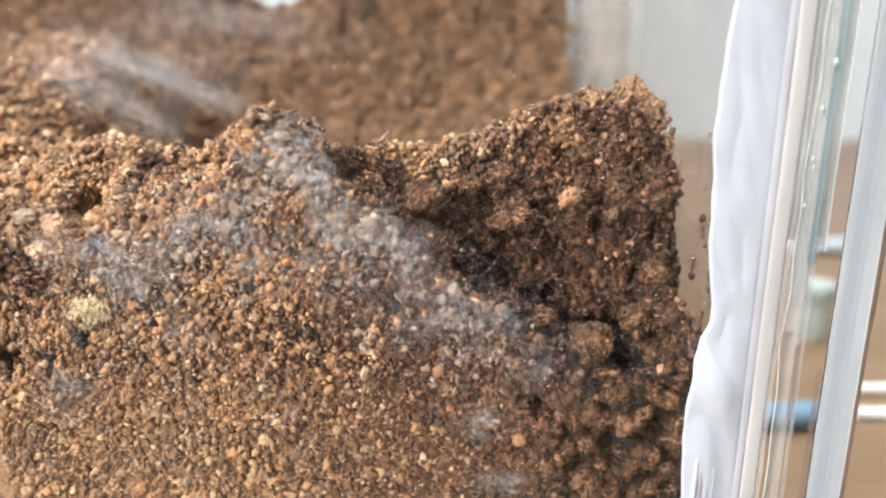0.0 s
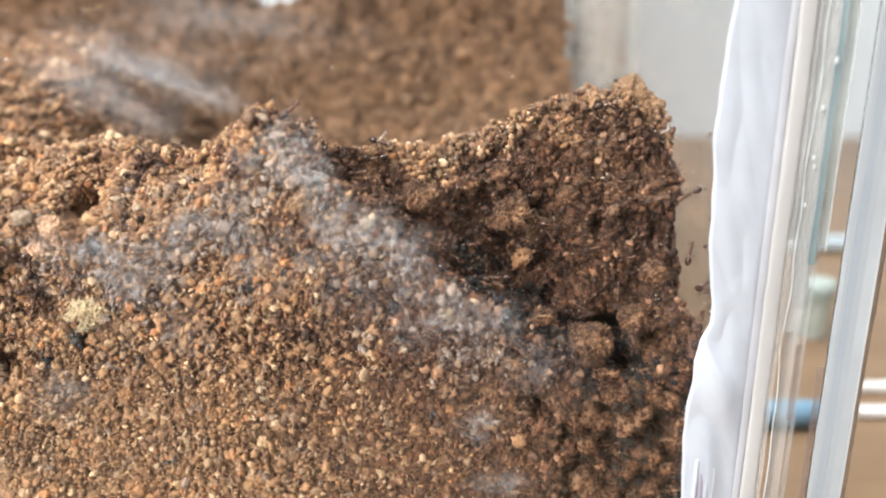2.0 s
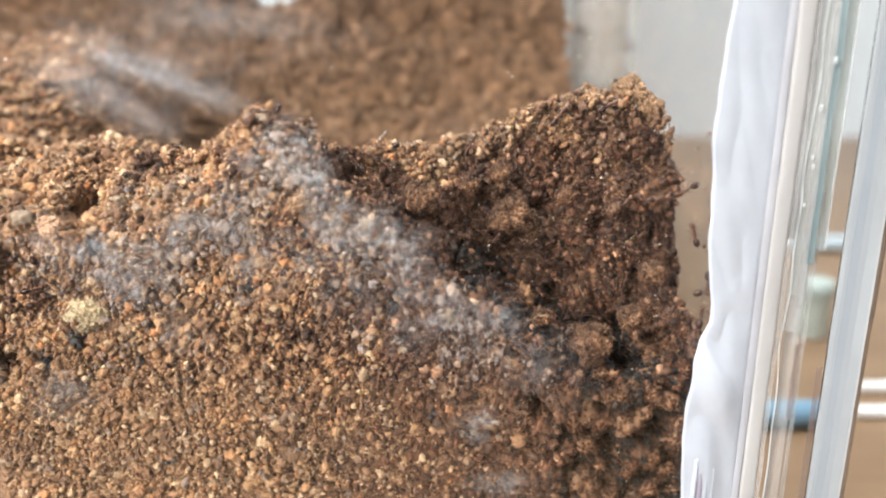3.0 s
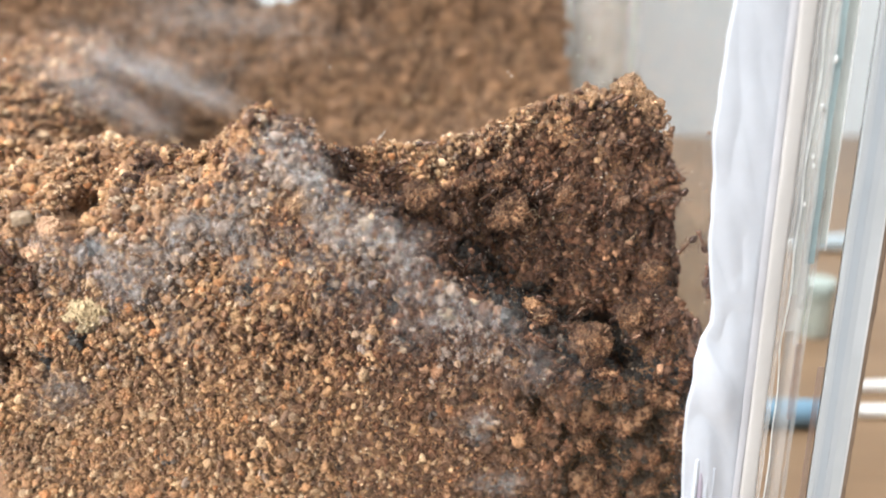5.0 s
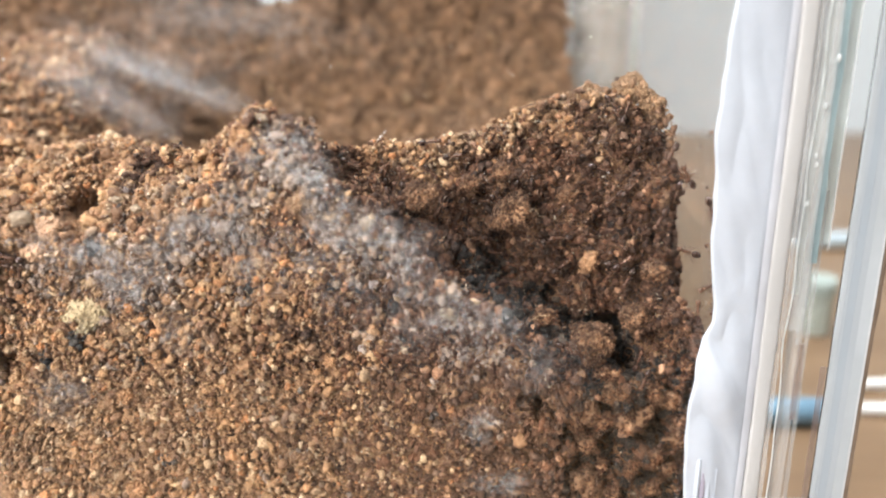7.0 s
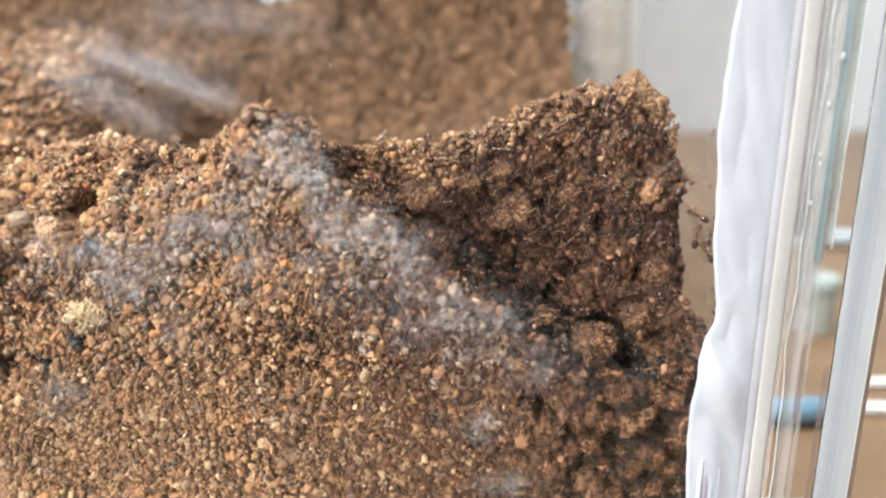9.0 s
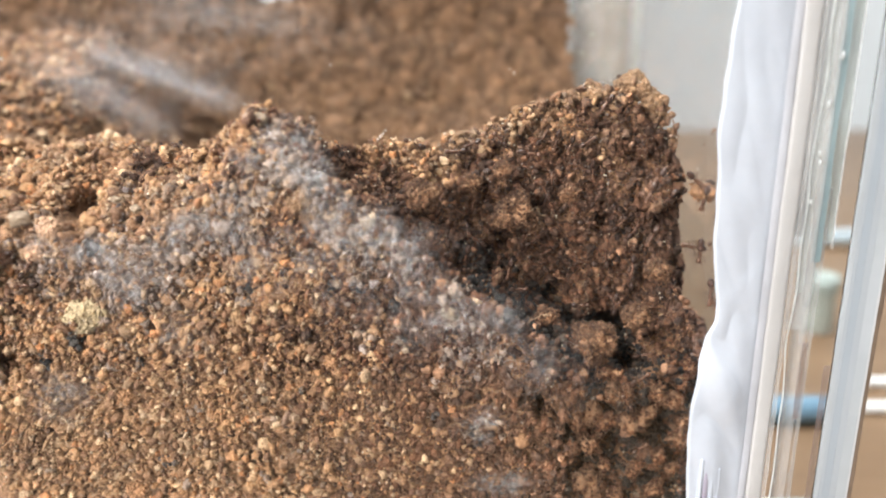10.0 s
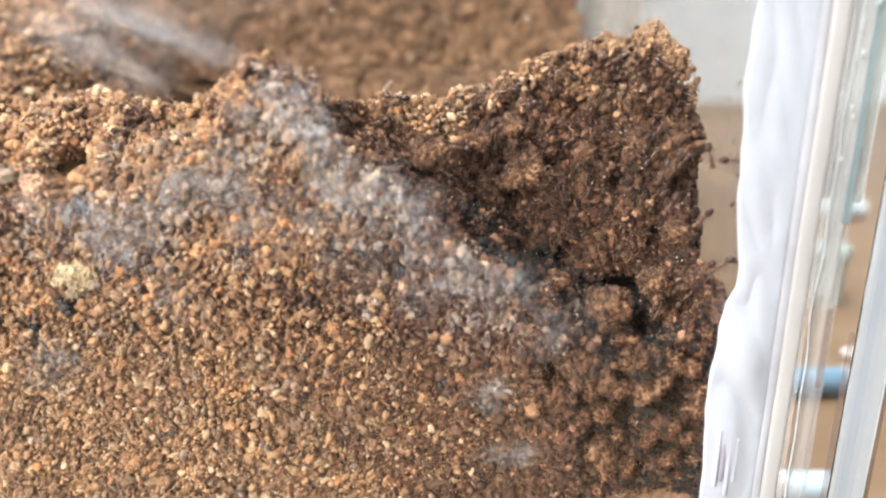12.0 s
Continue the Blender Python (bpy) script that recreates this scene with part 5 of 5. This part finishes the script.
def motions():
    rnd = random.Random(21)
    pool = {}
    for size, length, count in ((1, 4.5, 46), (0, 3.8, 28)):
        first = ant(length)
        pool[size] = [first] + [copy_thing(first, pose(0, 0, 0)) for i in range(count - 1)]
    def next_ant(size):
        return pool[1 if size else 0].pop()
    glass, soil, top = (0, 1, 0.05), (0, -1, 0.3), (0, -0.5, 0.85)
    # ants on the inside of the front glass, between the soil and the seam
    track(next_ant(1), [(0, 0.0466, 0.0015, 0.1125), (0.8, 0.0456, 0.0015, 0.1153), (1, 0.0447, 0.0015, 0.1144), (1.2, 0.0437, 0.0015, 0.1127), (1.4, 0.0425, 0.0015, 0.1110), (1.6, 0.0419, 0.0015, 0.1102), (2.4, 0.0421, 0.0015, 0.1101), (3, 0.0416, 0.0015, 0.1109), (4.8, 0.0409, 0.0015, 0.1095), (5.2, 0.0398, 0.0015, 0.1087), (12, 0.0355, 0.0015, 0.1008)], glass, -0.0003, striding=True)
    track(next_ant(1), [(0, 0.0447, 0.0015, 0.1044), (0.2, 0.0449, 0.0015, 0.1005), (0.4, 0.0448, 0.0015, 0.0970), (0.6, 0.0452, 0.0015, 0.0945), (1, 0.0462, 0.0015, 0.0930), (3.2, 0.0467, 0.0015, 0.0925), (4.5, 0.0474, 0.0015, 0.0955), (4.8, 0.0468, 0.0015, 0.0981), (5, 0.0450, 0.0015, 0.1016), (5.2, 0.0436, 0.0015, 0.1057), (5.4, 0.0425, 0.0015, 0.1083), (5.6, 0.0421, 0.0015, 0.1103), (6, 0.0418, 0.0015, 0.1103), (6.2, 0.0418, 0.0015, 0.1117), (6.4, 0.0415, 0.0015, 0.1112), (6.8, 0.0409, 0.0015, 0.1124), (7, 0.0413, 0.0015, 0.1128), (7.6, 0.0395, 0.0015, 0.1147), (12, 0.0354, 0.0015, 0.1080)], glass, -0.0003, striding=True)
    track(next_ant(1), [(0, 0.0459, 0.0015, 0.0868), (4.6, 0.0462, 0.0015, 0.0901), (5, 0.0463, 0.0015, 0.0954), (5.2, 0.0465, 0.0015, 0.0975), (5.4, 0.0461, 0.0015, 0.0981), (5.6, 0.0468, 0.0015, 0.1008), (5.8, 0.0466, 0.0015, 0.1045), (6, 0.0467, 0.0015, 0.1091), (6.2, 0.0455, 0.0015, 0.1125), (6.4, 0.0433, 0.0015, 0.1160), (6.6, 0.0402, 0.0015, 0.1174), (7, 0.0380, 0.0015, 0.1167), (12, 0.0337, 0.0015, 0.1061)], glass, -0.0003, striding=True)
    track(next_ant(1), [(0, 0.0359, 0.0015, 0.1090), (6, 0.0373, 0.0015, 0.1094), (6.6, 0.0392, 0.0015, 0.1098), (6.8, 0.0432, 0.0015, 0.1102), (7, 0.0456, 0.0015, 0.1073), (7.2, 0.0447, 0.0015, 0.1060), (8, 0.0442, 0.0015, 0.1047), (8.8, 0.0434, 0.0015, 0.1060), (9.2, 0.0429, 0.0015, 0.1060), (9.4, 0.0432, 0.0015, 0.1054), (9.6, 0.0435, 0.0015, 0.1043), (9.8, 0.0439, 0.0015, 0.1025), (10, 0.0440, 0.0015, 0.0996), (10.4, 0.0437, 0.0015, 0.0962), (11, 0.0444, 0.0015, 0.0917), (12, 0.0423, 0.0015, 0.0894)], glass, -0.0003, striding=True)
    track(next_ant(1), [(0, 0.0454, 0.0015, 0.0835), (8, 0.0449, 0.0015, 0.0911), (8.8, 0.0445, 0.0015, 0.1026), (9, 0.0455, 0.0015, 0.1026), (9.2, 0.0455, 0.0015, 0.1054), (9.4, 0.0446, 0.0015, 0.1083), (9.6, 0.0440, 0.0015, 0.1097), (9.8, 0.0437, 0.0015, 0.1093), (10.2, 0.0443, 0.0015, 0.1083), (10.4, 0.0445, 0.0015, 0.1077), (10.6, 0.0442, 0.0015, 0.1080), (10.8, 0.0450, 0.0015, 0.1077), (11, 0.0446, 0.0015, 0.1081), (11.2, 0.0449, 0.0015, 0.1079), (11.4, 0.0451, 0.0015, 0.1085), (11.6, 0.0447, 0.0015, 0.1077), (11.8, 0.0452, 0.0015, 0.1082), (12, 0.0449, 0.0015, 0.1080)], glass, -0.0003, striding=True)
    track(next_ant(1), [(0, 0.0394, 0.0015, 0.1140), (9.6, 0.0403, 0.0015, 0.1126), (10.2, 0.0430, 0.0015, 0.1110), (10.4, 0.0426, 0.0015, 0.1102), (10.6, 0.0421, 0.0015, 0.1105), (10.8, 0.0407, 0.0015, 0.1119), (11, 0.0407, 0.0015, 0.1123), (11.5, 0.0407, 0.0015, 0.1102), (12, 0.0411, 0.0015, 0.1089)], glass, -0.0003, striding=True)
    track(next_ant(1), [(0, 0.0472, 0.0015, 0.0939), (1.4, 0.0467, 0.0015, 0.0961), (1.8, 0.0467, 0.0015, 0.0946), (3, 0.0468, 0.0015, 0.0939), (4.8, 0.0469, 0.0015, 0.0933), (7.2, 0.0467, 0.0015, 0.0935), (9, 0.0451, 0.0015, 0.0995), (9.4, 0.0455, 0.0015, 0.0972), (9.8, 0.0465, 0.0015, 0.0931), (11, 0.0463, 0.0015, 0.0912), (12, 0.0451, 0.0015, 0.0904)], glass, -0.0003, striding=True)
    track(next_ant(1), [(0, 0.0437, 0.0015, 0.0969), (0.8, 0.0437, 0.0015, 0.1007), (1.2, 0.0436, 0.0015, 0.0999), (1.8, 0.0429, 0.0015, 0.0992), (2.8, 0.0435, 0.0015, 0.1028), (3.2, 0.0437, 0.0015, 0.1028), (4.8, 0.0424, 0.0015, 0.1012), (7.2, 0.0425, 0.0015, 0.0996), (9.4, 0.0433, 0.0015, 0.1026), (9.8, 0.0430, 0.0015, 0.1010), (12, 0.0409, 0.0015, 0.0984)], glass, -0.0003, striding=True)
    track(next_ant(1), [(0, 0.0484, 0.0015, 0.0904), (3, 0.0483, 0.0015, 0.0901), (5, 0.0484, 0.0015, 0.0898), (7, 0.0482, 0.0015, 0.0900), (9, 0.0482, 0.0015, 0.0902), (10.5, 0.0482, 0.0015, 0.0905), (12, 0.0484, 0.0015, 0.0909)], glass, -0.0003, striding=True)
    track(next_ant(1), [(0, 0.0495, 0.0015, 0.1247), (9, 0.0488, 0.0015, 0.1240), (9.3, 0.0467, 0.0015, 0.1235), (9.5, 0.0456, 0.0015, 0.1231), (9.6, 0.0462, 0.0015, 0.1223), (9.8, 0.0491, 0.0015, 0.1216), (12, 0.0469, 0.0015, 0.1224)], glass, -0.0003, striding=True)
    # ants on the back glass
    # an ant that climbs about on the inside of the end pane
    climb = [(0, 0.1555, 0.1208), (0.4, 0.15, 0.1235), (1.2, 0.135, 0.1285), (1.6, 0.1241, 0.1303), (2.0, 0.1171, 0.1284), (2.4, 0.1055, 0.1303), (2.8, 0.1067, 0.1343), (3.2, 0.1117, 0.1288), (4.2, 0.1117, 0.1208), (6, 0.1097, 0.1141), (12, 0.1115, 0.1096)]
    climber, angle, keys = next_ant(1), None, []
    for i, (t, y, z) in enumerate(climb):
        near, far = climb[max(i - 1, 0)], climb[min(i + 1, len(climb) - 1)]
        want = math.atan2(far[2] - near[2], far[1] - near[1])
        angle = want if angle is None else angle + max(-1.3, min(1.3, (want - angle + math.pi) % (2 * math.pi) - math.pi))
        keys.append((t, posed((0.0556, y, z), (0, math.cos(angle), math.sin(angle)), (-1, 0, 0))))
    walk(climber, keys)
    gait(climber, [k[0] for k in keys], [k[1].translation for k in keys])
    track(next_ant(1), [(0, 0.0467, 0.1565, 0.1184), (1.4, 0.0470, 0.1565, 0.1258), (2, 0.0473, 0.1565, 0.1320), (2.4, 0.0481, 0.1565, 0.1360), (2.8, 0.0492, 0.1565, 0.1375), (3.2, 0.0501, 0.1565, 0.1346), (4.8, 0.0548, 0.1565, 0.1288), (5.2, 0.0530, 0.1565, 0.1224), (5.6, 0.0516, 0.1565, 0.1217), (6, 0.0487, 0.1565, 0.1338), (6.4, 0.0476, 0.1565, 0.1332), (7.2, 0.0493, 0.1565, 0.1338), (9, 0.0517, 0.1565, 0.1222), (12, 0.0521, 0.1565, 0.0970)], (0, -1, 0), 0.1568)
    # ants on the ridge
    track(next_ant(1), [(0, -0.0270, 0.0030, 0.1227), (0.4, -0.0260, 0.0030, 0.1231), (1.2, -0.0261, 0.0030, 0.1235), (2, -0.0257, 0.0030, 0.1235), (2.4, -0.0261, 0.0030, 0.1235), (2.8, -0.0276, 0.0030, 0.1232), (3.2, -0.0291, 0.0030, 0.1222), (12, -0.0308, 0.0030, 0.1116)], top, striding=True)
    crest = [(0, -0.0238), (1.2, -0.0190), (1.6, -0.0159), (2, -0.0120), (2.4, -0.0101), (2.8, -0.0084), (4, -0.0047), (7, -0.0027), (9.2, -0.0035), (10, -0.0059), (12, -0.0099)]
    track(next_ant(1), [(t, x, float(np.interp(x, RIDGE_X, RIDGE_Y)) - 0.001, float(np.interp(x, RIDGE_X, RIDGE_Z)) + 0.0003) for t, x in crest], top, striding=True)
    track(next_ant(1), [(0, 0.0281, 0.0170, 0.1225), (1.6, 0.0297, 0.0170, 0.1229), (2.4, 0.0307, 0.0170, 0.1232), (3.2, 0.0311, 0.0170, 0.1230), (5.6, 0.0320, 0.0170, 0.1240), (7, 0.0310, 0.0170, 0.1231), (9.5, 0.0303, 0.0170, 0.1228), (12, 0.0289, 0.0170, 0.1221)], top, striding=True)
    # clay pellets that ants carry, each with its carrier
    def carried(rows, radius, seed, mat=mat_crumb_clod):
        ob = lump("carried_pellet", "tan clay pellet carried by an ant", "clay pellet", 0, 0, 0, radius, mat, seed, (1.12, 0.75, 0.95), 0.3, "carried pellets", 40)
        track(ob, rows, soil)
        track(next_ant(1), [(t, x + 0.0022, y + 0.0008, z + 0.0012) for t, x, y, z in rows], soil)
    carried([(0, 0.0231, 0.0099, 0.1073), (0.2, 0.0210, 0.0141, 0.1043), (0.4, 0.0180, 0.0071, 0.1045), (0.6, 0.0195, 0.0140, 0.1054), (0.8, 0.0202, 0.0141, 0.1054), (1, 0.0190, 0.0161, 0.1033), (1.2, 0.0174, 0.0147, 0.1031), (1.4, 0.0161, 0.0100, 0.1039), (1.6, 0.0174, 0.0127, 0.0989), (1.8, 0.0158, 0.0156, 0.0971), (2, 0.0153, 0.0152, 0.0942), (2.2, 0.0138, 0.0149, 0.0937), (2.4, 0.0148, 0.0159, 0.0909), (2.6, 0.0140, 0.0156, 0.0903), (2.8, 0.0150, 0.0129, 0.0890), (3, 0.0159, 0.0119, 0.0877), (4.8, 0.0175, 0.0097, 0.0860), (5.5, 0.0186, 0.0092, 0.0862), (6, 0.0226, 0.0160, 0.0861), (6.5, 0.0255, 0.0143, 0.0896), (6.8, 0.0276, 0.0147, 0.0922), (7, 0.0280, 0.0141, 0.0937), (7.2, 0.0285, 0.0144, 0.0948), (8.8, 0.0379, 0.0127, 0.1058), (9, 0.0382, 0.0126, 0.1077), (9.2, 0.0388, 0.0124, 0.1092), (9.4, 0.0408, 0.0122, 0.1093), (9.6, 0.0442, 0.0162, 0.1091), (9.8, 0.0424, 0.0022, 0.1112), (10, 0.0444, 0.0022, 0.1097), (10.2, 0.0459, 0.0022, 0.1089), (10.6, 0.0488, 0.0022, 0.1082), (12, 0.0493, 0.0022, 0.1059)], 0.0021, 131, mat_pellet)
    carried([(0, 0.0317, 0.0132, 0.1032), (4.8, 0.0335, 0.0135, 0.1052), (5.6, 0.0354, 0.0149, 0.1066), (6, 0.0368, 0.0147, 0.1079), (6.2, 0.0387, 0.0124, 0.1077), (6.6, 0.0410, 0.0135, 0.1071), (7, 0.0412, 0.0128, 0.1063), (9, 0.0401, 0.0127, 0.1051), (12, 0.0386, 0.0135, 0.1035)], 0.0016, 132)
    carried([(0, 0.0107, 0.0023, 0.0880), (1, 0.0093, 0.0047, 0.0901), (2, 0.0083, 0.0090, 0.0908), (3, 0.0069, 0.0063, 0.0900), (5.5, 0.0017, 0.0134, 0.1047), (6, 0.0033, 0.0164, 0.1023), (7, 0.0048, 0.0148, 0.0969), (9, 0.0126, 0.0184, 0.0946), (10.5, 0.0085, 0.0066, 0.0914), (12, 0.0080, 0.0097, 0.0919)], 0.0013, 133)
    # the crowd in the hollow, at the foot of the end wall and in the small hollow to the west
    def hollow(x, z):
        zc, zr = np.interp(x, EDGE_X, EDGE_Z), np.interp(x, RIDGE_X, RIDGE_Z)
        return -0.020 < x < 0.0365 and zc + 0.001 < z < zr - 0.002
    for i in range(34):
        for tries in range(200):
            x = rnd.uniform(-0.019, 0.036)
            z = np.interp(x, EDGE_X, EDGE_Z) + abs(rnd.gauss(0, 0.013)) + 0.001
            if hollow(x, z):
                break
        wander(next_ant(i % 2), x, z, rnd, hollow, 0.0055)
    for i in range(6):
        wander(next_ant(i % 2), 0.036 + rnd.uniform(-0.004, 0.005), 0.075 + rnd.uniform(-0.012, 0.014), rnd, lambda x, z: 0.030 < x < 0.0425 and 0.058 < z < 0.092, 0.004)
    for i in range(7):
        wander(next_ant(1), -0.076 + rnd.uniform(-0.003, 0.004), 0.0955 + rnd.uniform(-0.003, 0.003), rnd, lambda x, z: -0.082 < x < -0.0715 and 0.0905 < z < 0.100, 0.003)
    for spare in pool[0] + pool[1]:
        wander(spare, 0.010 + rnd.uniform(-0.008, 0.012), 0.102 + rnd.uniform(-0.006, 0.008), rnd, hollow, 0.004)

motions()
